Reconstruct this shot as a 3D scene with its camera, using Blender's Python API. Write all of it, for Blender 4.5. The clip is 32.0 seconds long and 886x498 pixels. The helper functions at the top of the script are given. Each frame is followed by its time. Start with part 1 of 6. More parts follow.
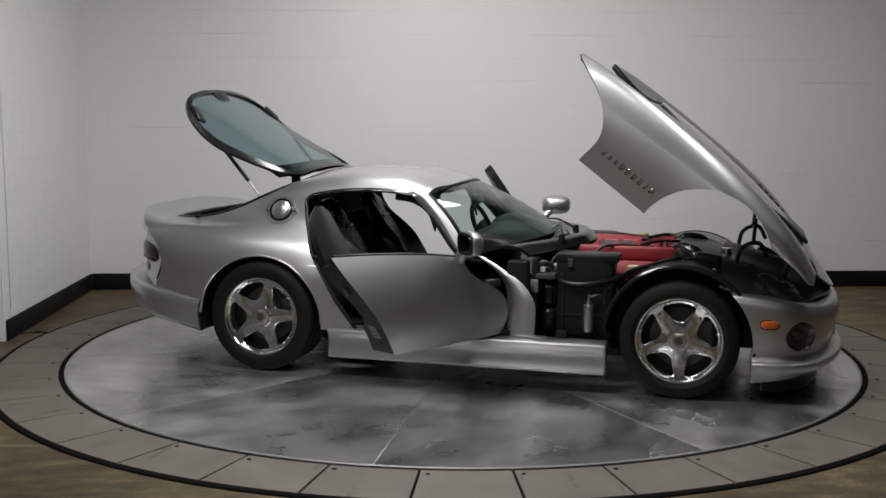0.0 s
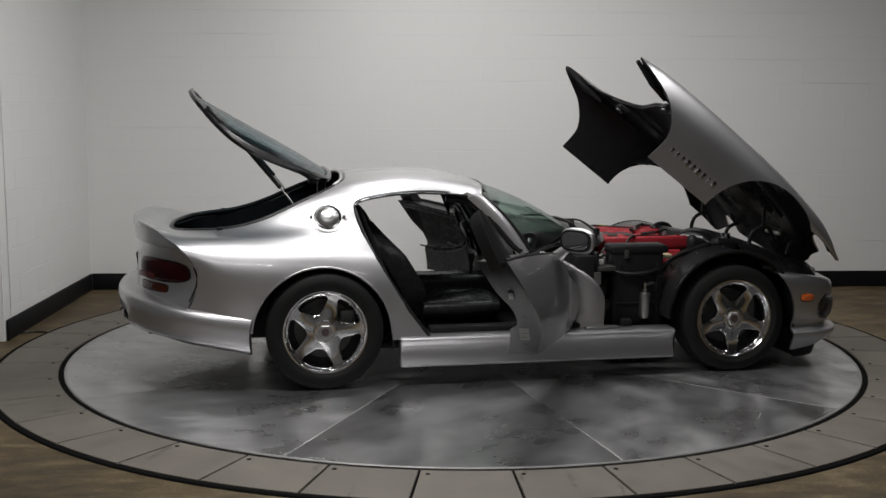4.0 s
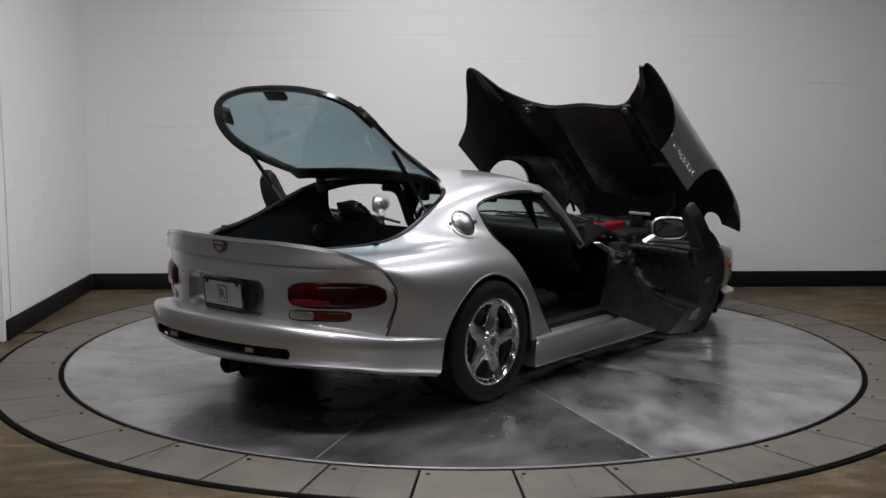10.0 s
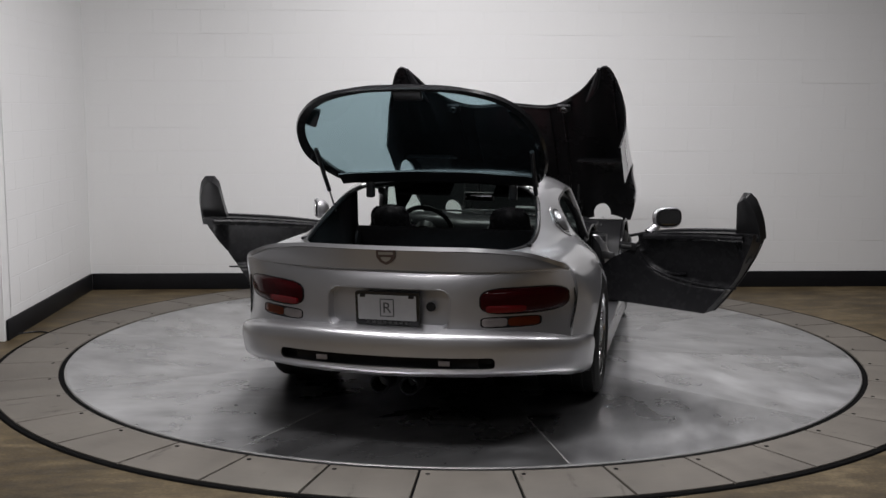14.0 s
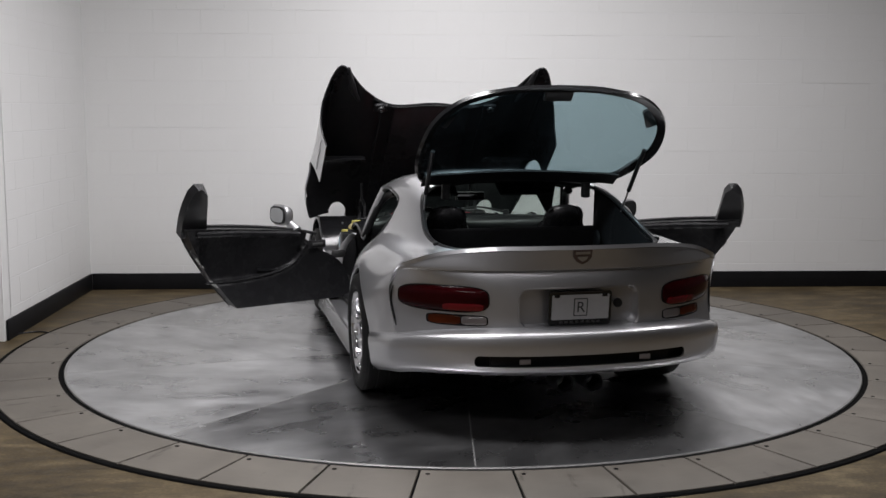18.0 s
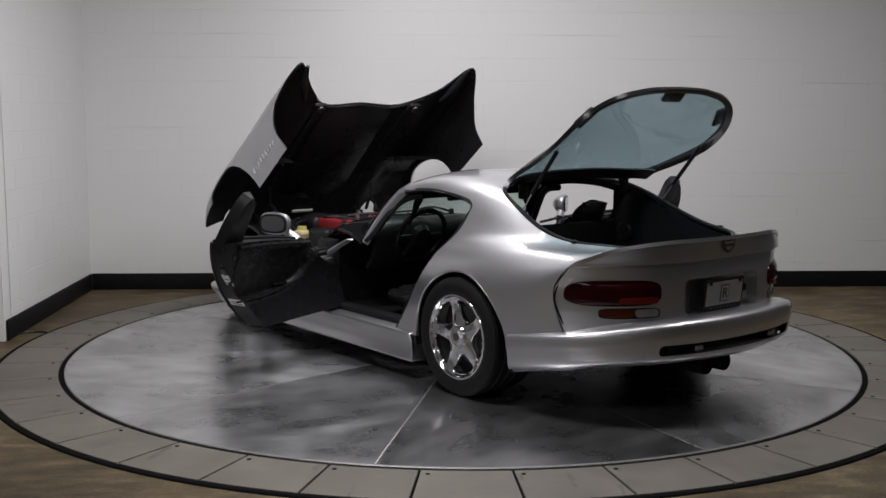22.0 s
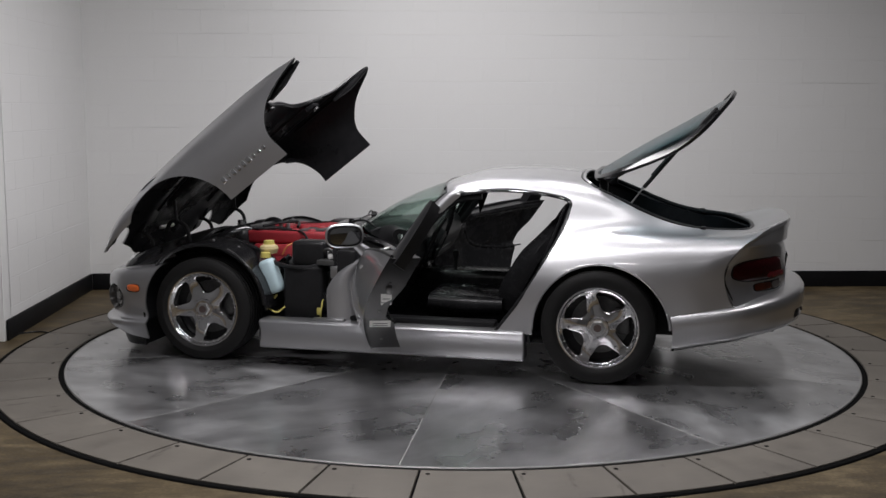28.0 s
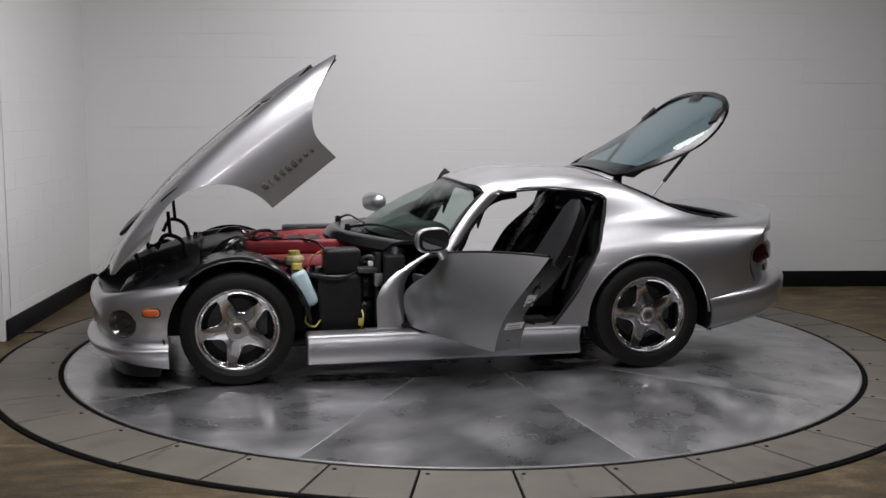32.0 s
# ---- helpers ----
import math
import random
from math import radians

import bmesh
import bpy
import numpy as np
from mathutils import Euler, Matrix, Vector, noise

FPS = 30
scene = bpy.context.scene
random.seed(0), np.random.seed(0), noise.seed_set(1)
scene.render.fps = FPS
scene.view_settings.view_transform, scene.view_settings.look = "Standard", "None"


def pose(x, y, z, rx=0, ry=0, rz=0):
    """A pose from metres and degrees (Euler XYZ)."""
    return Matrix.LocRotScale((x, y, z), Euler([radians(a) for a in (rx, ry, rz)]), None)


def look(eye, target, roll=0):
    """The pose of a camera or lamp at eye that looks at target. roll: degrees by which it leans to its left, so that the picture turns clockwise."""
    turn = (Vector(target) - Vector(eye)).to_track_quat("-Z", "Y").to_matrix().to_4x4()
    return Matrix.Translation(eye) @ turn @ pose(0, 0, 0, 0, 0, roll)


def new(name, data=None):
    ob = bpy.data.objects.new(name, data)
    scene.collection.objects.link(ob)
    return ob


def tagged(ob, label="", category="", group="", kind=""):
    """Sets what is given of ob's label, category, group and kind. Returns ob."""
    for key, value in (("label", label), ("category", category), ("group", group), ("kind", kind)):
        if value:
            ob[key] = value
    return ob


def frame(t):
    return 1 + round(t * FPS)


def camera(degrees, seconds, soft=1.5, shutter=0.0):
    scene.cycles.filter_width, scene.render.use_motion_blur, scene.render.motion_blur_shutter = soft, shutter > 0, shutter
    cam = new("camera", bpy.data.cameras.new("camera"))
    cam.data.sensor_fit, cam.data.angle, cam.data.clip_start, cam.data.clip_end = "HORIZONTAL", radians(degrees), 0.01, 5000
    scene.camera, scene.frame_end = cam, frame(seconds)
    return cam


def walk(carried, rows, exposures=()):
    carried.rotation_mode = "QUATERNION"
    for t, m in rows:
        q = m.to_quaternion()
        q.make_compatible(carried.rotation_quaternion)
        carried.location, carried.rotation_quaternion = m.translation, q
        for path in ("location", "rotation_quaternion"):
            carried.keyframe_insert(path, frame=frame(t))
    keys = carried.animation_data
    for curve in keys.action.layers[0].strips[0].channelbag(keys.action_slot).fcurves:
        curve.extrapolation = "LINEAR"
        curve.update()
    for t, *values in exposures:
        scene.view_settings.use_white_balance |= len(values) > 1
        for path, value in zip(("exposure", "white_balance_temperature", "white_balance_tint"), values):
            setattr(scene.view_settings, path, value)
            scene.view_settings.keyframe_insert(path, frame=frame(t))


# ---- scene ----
# The camera stands still on a tripod; the turntable turns the car.
cam = camera(44.1, 32.0, soft=1.5)
EYE = (0.0, -7.131, 1.571)
AIM = Vector((math.sin(radians(-0.97)) * math.cos(radians(7.39)), math.cos(radians(-0.97)) * math.cos(radians(7.39)), -math.sin(radians(7.39))))
walk(cam, [(0, look(EYE, Vector(EYE) + AIM, 0.18)), (32, look(EYE, Vector(EYE) + AIM, 0.18))],
     [(0, 0.03, 6700, 6), (3, -0.01, 6700, 6), (7, -0.07, 6500, 10), (10, 0.11, 6500, 10), (13, 0.29, 6500, 10), (18, 0.34, 6500, 10), (20, 0.22, 6500, 10), (24, -0.02, 6500, 10), (28, 0.03, 6500, 10), (32, 0.07, 6500, 10)])

# ---- world and lights ----
world = bpy.data.worlds.new("world")
scene.world = world
world.use_nodes = True
world.node_tree.nodes["Background"].inputs[0].default_value = (0.02, 0.02, 0.022, 1)
world.node_tree.nodes["Background"].inputs[1].default_value = 1.0


def strip(name, x, y, z, sx, sy, watts, rz=0.0):
    d = bpy.data.lights.new(name, "AREA")
    d.shape, d.size, d.size_y, d.energy, d.color = "RECTANGLE", sx, sy, watts, (1.0, 0.976, 1.0)
    ob = new(name, d)
    ob.matrix_world = pose(x, y, z, 0, 0, rz)
    return ob


for lx, ly, sx, sy, watts in ((-0.85, -2.1, 1.7, 0.5, 86), (1.1, -1.9, 1.7, 0.5, 14), (-0.4, 0.3, 0.5, 1.5, 46), (1.0, 0.3, 0.5, 1.5, 26), (2.8, -0.6, 0.3, 1.4, 38)):
    strip("ceiling_light", lx, ly, 3.6, sx, sy, watts)
# Added fill from the camera side, no known fixture; stronger left to lift the hood.
for lx, watts in ((-1.4, 46), (1.6, 10)):
    strip("front_fill_light", lx, -5.8, 3.6, 2.2, 0.3, watts)


# ---- materials ----
def mat(name):
    m = bpy.data.materials.new(name)
    m.use_nodes = True
    return m, m.node_tree.nodes, m.node_tree.links, m.node_tree.nodes["Principled BSDF"]


def ramp(ns, stops):
    r = ns.new("ShaderNodeValToRGB")
    el = r.color_ramp.elements
    while len(el) < len(stops):
        el.new(0.5)
    for e, (p, col) in zip(el, stops):
        e.position, e.color = p, (*col, 1) if len(col) == 3 else col
    return r


def noise_tex(ns, ls, scale, detail=4, rough=0.55, coord="Object", stretch=None):
    tc = ns.new("ShaderNodeTexCoord")
    n = ns.new("ShaderNodeTexNoise")
    n.inputs["Scale"].default_value, n.inputs["Detail"].default_value, n.inputs["Roughness"].default_value = scale, detail, rough
    if stretch:
        mp = ns.new("ShaderNodeMapping")
        mp.inputs["Scale"].default_value = stretch
        ls.new(tc.outputs[coord], mp.inputs[0])
        ls.new(mp.outputs[0], n.inputs["Vector"])
    else:
        ls.new(tc.outputs[coord], n.inputs["Vector"])
    return n


def surface(name, col, rough, metal=0.0, grain=60.0, var=0.12, bump=0.0, stain=None, coat=0.0, rvar=0.06, spec=None):
    """Base colour with grain and stains, uneven gloss and fine relief."""
    m, ns, ls, b = mat(name)
    n1 = noise_tex(ns, ls, grain)
    n2 = noise_tex(ns, ls, grain * 0.07 if stain is None else stain, 6, 0.65)
    mx = ns.new("ShaderNodeMath")
    mx.operation = "MULTIPLY_ADD"
    mx.inputs[1].default_value = 0.5
    ls.new(n1.outputs[0], mx.inputs[0])
    hf = ns.new("ShaderNodeMath")
    hf.operation = "MULTIPLY"
    hf.inputs[1].default_value = 0.5
    ls.new(n2.outputs[0], hf.inputs[0])
    ls.new(hf.outputs[0], mx.inputs[2])
    lo, hi = [c * (1 - var) for c in col], [min(1, c * (1 + var)) for c in col]
    r = ramp(ns, [(0.3, lo), (0.7, hi)])
    ls.new(mx.outputs[0], r.inputs[0])
    ls.new(r.outputs[0], b.inputs["Base Color"])
    rr = ns.new("ShaderNodeMapRange")
    rr.inputs["To Min"].default_value, rr.inputs["To Max"].default_value = max(0.02, rough - rvar), min(1, rough + rvar)
    ls.new(n2.outputs[0], rr.inputs[0])
    ls.new(rr.outputs[0], b.inputs["Roughness"])
    b.inputs["Metallic"].default_value = metal
    b.inputs["Coat Weight"].default_value = coat
    b.inputs["Coat Roughness"].default_value = 0.04
    if spec is not None:
        b.inputs["Specular IOR Level"].default_value = spec
    if bump:
        bp = ns.new("ShaderNodeBump")
        bp.inputs["Strength"].default_value, bp.inputs["Distance"].default_value = bump, 0.004
        ls.new(n1.outputs[0], bp.inputs["Height"])
        ls.new(bp.outputs[0], b.inputs["Normal"])
    return m


PAINT = surface("silver_paint", (0.53, 0.53, 0.545), 0.41, 0.95, 900, 0.06, 0.0, 3.0, 1.0, 0.03)
PAINT_B = surface("silver_bumper_paint", (0.53, 0.53, 0.545), 0.39, 0.95, 900, 0.06, 0.0, 3.0, 1.0, 0.04)
BLACK = surface("black_plastic", (0.016, 0.016, 0.017), 0.32, 0.0, 120, 0.3, 0.05, spec=0.2)
GLOSSB = surface("gloss_black", (0.01, 0.01, 0.011), 0.18, 0.0, 60, 0.2)
LINER = surface("hood_liner_black", (0.018, 0.018, 0.0195), 0.28, 0.0, 20, 0.3, 0.08, spec=0.12)
LEATHER = surface("black_leather", (0.012, 0.012, 0.013), 0.27, 0.0, 220, 0.25, 0.12, spec=0.15)
DASHB = surface("matt_dash_black", (0.009, 0.009, 0.0095), 0.6, 0.0, 300, 0.25, 0.15, spec=0.08)
CARPET = surface("black_carpet", (0.012, 0.012, 0.013), 0.95, 0.0, 400, 0.4, 0.5, spec=0.08)
RUBBER = surface("tyre_rubber", (0.008, 0.0078, 0.0078), 0.6, 0.0, 150, 0.3, 0.1, spec=0.22)
CHROME = surface("chrome", (0.78, 0.78, 0.79), 0.10, 1.0, 40, 0.04, 0, None, 0, 0.03)
ALLOY = surface("cast_aluminium", (0.5, 0.5, 0.51), 0.38, 1.0, 200, 0.12, 0.1)
STEELD = surface("dark_steel", (0.1, 0.1, 0.1), 0.5, 0.8, 80, 0.3, 0.1)
RED = surface("red_crackle_paint", (0.30, 0.022, 0.03), 0.42, 0.0, 260, 0.2, 0.25)
YELLOW = surface("yellow_plastic", (0.52, 0.45, 0.12), 0.45, 0.0, 80, 0.15)
FLUID = surface("pale_blue_plastic", (0.45, 0.58, 0.62), 0.4, 0.0, 30, 0.1)
COPPER = surface("orange_wire", (0.5, 0.18, 0.06), 0.5)
LABEL = surface("white_sticker", (0.75, 0.75, 0.73), 0.5, 0, 60, 0.05)
PLATEW = surface("plate_white", (0.34, 0.34, 0.345), 0.35, 0, 40, 0.05)
INK = surface("dark_ink", (0.03, 0.03, 0.032), 0.5)
AMBER = surface("amber_lens", (0.075, 0.015, 0.004), 0.12, 0, 90, 0.2, 0.15, None, 0.0, spec=0.15)
MARKER = surface("orange_lens", (0.62, 0.13, 0.03), 0.12, 0, 90, 0.15, 0.15, None, 0.6)
REDLENS = surface("red_lens", (0.024, 0.0014, 0.0022), 0.1, 0, 90, 0.25, 0.1, None, 0.0, spec=0.14)
CLEARLENS = surface("clear_lens", (0.19, 0.17, 0.165), 0.15, 0, 90, 0.1, 0.2, None, 0.2)
BADGE = surface("badge_bronze", (0.12, 0.09, 0.085), 0.35, 0.6)
SATIN = surface("satin_aluminium", (0.55, 0.55, 0.56), 0.34, 0.95, 120, 0.06, 0.03)
# Beige reflection low on the door's shut face, put into a colour.
SHUT = surface("shut_face_reflection_beige", (0.16, 0.155, 0.14), 0.45, 0.0, 40, 0.2)
SMOKED = surface("smoked_lens", (0.06, 0.057, 0.055), 0.22, 0.2, 40, 0.2, 0, None, 0.4)
MIRROR = surface("mirror_glass", (0.42, 0.43, 0.44), 0.03, 1.0, 20, 0.02, 0, None, 0, 0.01)


def glass(name, col, rough=0.02, mixin=0.9):
    m, ns, ls, b = mat(name)
    out = ns["Material Output"]
    tr = ns.new("ShaderNodeBsdfTransparent")
    tr.inputs[0].default_value = (*col, 1)
    gl = ns.new("ShaderNodeBsdfGlossy")
    gl.inputs["Roughness"].default_value = rough
    lw = ns.new("ShaderNodeLayerWeight")
    lw.inputs[0].default_value = 0.5
    pw = ns.new("ShaderNodeMath")
    pw.operation, pw.inputs[1].default_value = "POWER", 4.0
    ls.new(lw.outputs["Facing"], pw.inputs[0])
    fr = ns.new("ShaderNodeMath")
    fr.operation, fr.inputs[1].default_value, fr.inputs[2].default_value = "MULTIPLY_ADD", 0.6, 0.05
    ls.new(pw.outputs[0], fr.inputs[0])
    mx = ns.new("ShaderNodeMixShader")
    ls.new(fr.outputs[0], mx.inputs[0])
    ls.new(tr.outputs[0], mx.inputs[1])
    ls.new(gl.outputs[0], mx.inputs[2])
    ls.new(mx.outputs[0], out.inputs[0])
    ns.remove(b)
    return m


TINT = glass("tinted_hatch_glass", (0.62, 0.73, 0.76))
SCREEN = glass("windscreen_glass", (0.84, 0.91, 0.88))


def concrete(name):
    m, ns, ls, b = mat(name)
    a = noise_tex(ns, ls, 0.9, 8, 0.68)
    c = noise_tex(ns, ls, 7.0, 6, 0.6, stretch=(0.6, 1.6, 1))
    f = noise_tex(ns, ls, 60, 3, 0.5)
    add = ns.new("ShaderNodeMath"); add.operation = "ADD"
    ls.new(a.outputs[0], add.inputs[0]); ls.new(c.outputs[0], add.inputs[1])
    ad2 = ns.new("ShaderNodeMath"); ad2.operation = "MULTIPLY_ADD"; ad2.inputs[1].default_value = 0.33
    ls.new(f.outputs[0], ad2.inputs[0]); ls.new(add.outputs[0], ad2.inputs[2])
    sc = ns.new("ShaderNodeMath"); sc.operation = "MULTIPLY"; sc.inputs[1].default_value = 0.43
    ls.new(ad2.outputs[0], sc.inputs[0])
    r = ramp(ns, [(0.38, (0.030, 0.0212, 0.0102)), (0.5, (0.082, 0.0595, 0.0298)), (0.62, (0.18, 0.138, 0.077))])
    ls.new(sc.outputs[0], r.inputs[0]); ls.new(r.outputs[0], b.inputs["Base Color"])
    rr = ns.new("ShaderNodeMapRange"); rr.inputs["To Min"].default_value = 0.42; rr.inputs["To Max"].default_value = 0.7; b.inputs["Specular IOR Level"].default_value = 0.3
    ls.new(c.outputs[0], rr.inputs[0]); ls.new(rr.outputs[0], b.inputs["Roughness"])
    bp = ns.new("ShaderNodeBump"); bp.inputs["Strength"].default_value = 0.15; bp.inputs["Distance"].default_value = 0.004
    ls.new(f.outputs[0], bp.inputs["Height"]); ls.new(bp.outputs[0], b.inputs["Normal"])
    return m


def steel_plate(name, lo, hi, r0, r1, metal=0.9, brushed=0.0):
    """Mill-finish steel: cloudy stains, fine scratches, uneven gloss; tone differs a little from plate to plate."""
    m, ns, ls, b = mat(name)
    big = noise_tex(ns, ls, 1.5 if brushed else 1.8, 3 if brushed else 6, 0.5)
    big.inputs["Distortion"].default_value = 0.5
    mid = noise_tex(ns, ls, 3.2 if brushed else 5.0, 3 if brushed else 5, 0.5, stretch=(1, 1.7, 1))
    scr = noise_tex(ns, ls, 1.6 if brushed else 8, 2 if brushed else 4, 0.5, stretch=(14, 1.0, 1))
    oi = ns.new("ShaderNodeObjectInfo")
    own = ns.new("ShaderNodeMath"); own.operation = "MULTIPLY"; own.inputs[1].default_value = 30.0
    ls.new(oi.outputs["Random"], own.inputs[0])
    scuff = noise_tex(ns, ls, 3.2, 3 if brushed else 7, 0.5 if brushed else 0.66, stretch=(1.0, 3.0, 1))
    for n in (big, mid, scuff):
        n.noise_dimensions = "4D"
        ls.new(own.outputs[0], n.inputs["W"])
    s = ns.new("ShaderNodeMath"); s.operation = "ADD"
    ls.new(big.outputs[0], s.inputs[0]); ls.new(mid.outputs[0], s.inputs[1])
    s2 = ns.new("ShaderNodeMath"); s2.operation = "MULTIPLY_ADD"; s2.inputs[1].default_value = 0.14
    ls.new(oi.outputs["Random"], s2.inputs[0]); ls.new(s.outputs[0], s2.inputs[2])
    s3 = ns.new("ShaderNodeMath"); s3.operation = "MULTIPLY"; s3.inputs[1].default_value = 0.46
    ls.new(s2.outputs[0], s3.inputs[0])
    r = ramp(ns, [(0.33, lo), (0.70, hi)])
    ls.new(s3.outputs[0], r.inputs[0])
    sr = ramp(ns, [(0.60, (1, 1, 1)), (0.70, (0.38, 0.36, 0.34))] if not brushed else [(0.50, (1, 1, 1)), (0.80, (0.8, 0.8, 0.8))])
    ls.new(scuff.outputs[0], sr.inputs[0])
    mu = ns.new("ShaderNodeMix"); mu.data_type, mu.blend_type = "RGBA", "MULTIPLY"
    mu.inputs["Factor"].default_value = 1.0
    ls.new(r.outputs[0], mu.inputs[6]); ls.new(sr.outputs[0], mu.inputs[7])
    ls.new(mu.outputs[2], b.inputs["Base Color"])
    q = ns.new("ShaderNodeMath"); q.operation = "MULTIPLY_ADD"; q.inputs[1].default_value = 0.15 if brushed else 0.3
    ls.new(scr.outputs[0], q.inputs[0]); ls.new(mid.outputs[0], q.inputs[2])
    rr = ns.new("ShaderNodeMapRange"); rr.inputs["From Min"].default_value = 0.35; rr.inputs["From Max"].default_value = 0.95
    rr.inputs["To Min"].default_value = r0; rr.inputs["To Max"].default_value = r1
    ls.new(q.outputs[0], rr.inputs[0])
    b.inputs["Metallic"].default_value = metal
    if brushed:  # wiped-on smears and dried marks haze the polish
        sm = noise_tex(ns, ls, 2.2, 2.5, 0.5, stretch=(1.0, 1.6, 1))
        sm.noise_dimensions = "4D"
        sm.inputs["Distortion"].default_value = 0.3
        ls.new(own.outputs[0], sm.inputs["W"])
        sf = ramp(ns, [(0.42, (0, 0, 0)), (0.72, (1, 1, 1))])
        ls.new(sm.outputs[0], sf.inputs[0])
        hz = ns.new("ShaderNodeMath"); hz.operation = "MULTIPLY_ADD"; hz.inputs[1].default_value = 0.10
        ls.new(sf.outputs[0], hz.inputs[0]); ls.new(rr.outputs[0], hz.inputs[2])
        ls.new(hz.outputs[0], b.inputs["Roughness"])
        dm = ns.new("ShaderNodeMath"); dm.operation = "MULTIPLY_ADD"; dm.inputs[1].default_value, dm.inputs[2].default_value = -0.05, metal
        ls.new(sf.outputs[0], dm.inputs[0]); ls.new(dm.outputs[0], b.inputs["Metallic"])
    else:
        ls.new(rr.outputs[0], b.inputs["Roughness"])
    if brushed:
        vt = ns.new("ShaderNodeVectorTransform")
        vt.vector_type, vt.convert_from, vt.convert_to = "VECTOR", "OBJECT", "WORLD"
        vt.inputs[0].default_value = (math.cos(radians(41.8)), math.sin(radians(41.8)), 0)
        ls.new(vt.outputs[0], b.inputs["Tangent"])
        b.inputs["Coat Weight"].default_value, b.inputs["Coat Roughness"].default_value = 0.3, 0.09
        b.inputs["Anisotropic"].default_value, b.inputs["Anisotropic Rotation"].default_value = brushed, 0.25
    if not brushed:
        bp = ns.new("ShaderNodeBump"); bp.inputs["Strength"].default_value = 0.08; bp.inputs["Distance"].default_value = 0.002
        ls.new(scuff.outputs[0], bp.inputs["Height"]); ls.new(bp.outputs[0], b.inputs["Normal"])
    return m


CONCRETE = concrete("sealed_concrete")
DISC = steel_plate("turntable_steel", (0.33, 0.332, 0.338), (0.78, 0.782, 0.79), 0.24, 0.33, 0.94, 0.6)
RING = steel_plate("ring_steel", (0.108, 0.096, 0.081), (0.185, 0.168, 0.143), 0.5, 0.75, 0.12)
WALLP = surface("white_wall_paint", (0.74, 0.74, 0.73), 0.55, 0, 90, 0.02, 0.12, 1.2)
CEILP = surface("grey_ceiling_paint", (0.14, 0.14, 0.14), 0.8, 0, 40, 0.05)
# Tones for unseen walls, chosen for what the car reflects from each side.
DIMP = surface("unseen_wall_dark", (0.05, 0.05, 0.05), 0.8, 0, 40, 0.05)
GREYP = surface("unseen_wall_grey", (0.3, 0.3, 0.3), 0.8, 0, 40, 0.05)
BASEB = surface("black_rubber_base", (0.009, 0.009, 0.010), 0.5, 0, 60, 0.25, spec=0.15)
GAP = surface("dark_gap", (0.006, 0.006, 0.006), 0.9, spec=0.03)
EDGE = surface("bright_steel_edge", (0.42, 0.42, 0.415), 0.38, 0.75, 60, 0.1)


# ---- mesh tools ----
def part(name, bm, materials, parent=None, label="", m=None, smooth=True, recalc=True):
    """Links a bmesh as one mesh object under a thing or a part."""
    if recalc:
        bmesh.ops.recalc_face_normals(bm, faces=bm.faces)
    me = bpy.data.meshes.new(name)
    if smooth:
        for f in bm.faces:
            f.smooth = True
        for e in bm.edges:
            if len(e.link_faces) == 2 and e.calc_face_angle(0) > radians(32):
                e.smooth = False
    bm.to_mesh(me)
    bm.free()
    for mt in materials if isinstance(materials, (list, tuple)) else [materials]:
        me.materials.append(mt)
    ob = new(name, me)
    if parent is not None:
        ob.parent = parent
    if m is not None:
        ob.matrix_basis = m
    return tagged(ob, label)


def line(keys):
    """A smooth curve through (x, value) pairs that does not overshoot."""
    xs = np.array([k[0] for k in keys], float)
    ys = np.array([k[1] for k in keys], float)
    h = np.diff(xs)
    d = np.diff(ys) / h
    t = np.zeros(len(xs))
    t[0], t[-1] = d[0], d[-1]
    for i in range(1, len(xs) - 1):
        if d[i - 1] * d[i] > 0:
            w1, w2 = 2 * h[i] + h[i - 1], h[i] + 2 * h[i - 1]
            t[i] = (w1 + w2) / (w1 / d[i - 1] + w2 / d[i])

    def f(x):
        x = min(max(x, xs[0]), xs[-1])
        i = min(max(int(np.searchsorted(xs, x)) - 1, 0), len(h) - 1)
        s = (x - xs[i]) / h[i]
        return float((1 + 2 * s) * (1 - s) ** 2 * ys[i] + s * (1 - s) ** 2 * h[i] * t[i] + s * s * (3 - 2 * s) * ys[i + 1] + s * s * (s - 1) * h[i] * t[i + 1])
    return f


def spline(pts, n):
    """Centripetal curve through points, n pieces a span."""
    pts = [Vector(p) for p in pts]
    ext = [2 * pts[0] - pts[1]] + pts + [2 * pts[-1] - pts[-2]]
    out = []
    for i in range(1, len(ext) - 2):
        p0, p1, p2, p3 = ext[i - 1:i + 3]
        t1 = max((p1 - p0).length, 1e-4) ** 0.5
        t2 = t1 + max((p2 - p1).length, 1e-4) ** 0.5
        t3 = t2 + max((p3 - p2).length, 1e-4) ** 0.5
        for k in range(n):
            t = t1 + (t2 - t1) * k / n
            a1 = p0 * ((t1 - t) / t1) + p1 * (t / t1)
            a2 = p1 * ((t2 - t) / (t2 - t1)) + p2 * ((t - t1) / (t2 - t1))
            a3 = p2 * ((t3 - t) / (t3 - t2)) + p3 * ((t - t2) / (t3 - t2))
            b1 = a1 * ((t2 - t) / t2) + a2 * (t / t2)
            b2 = a2 * ((t3 - t) / (t3 - t1)) + a3 * ((t - t1) / (t3 - t1))
            out.append(b1 * ((t2 - t) / (t2 - t1)) + b2 * ((t - t1) / (t2 - t1)))
    out.append(pts[-1])
    return out


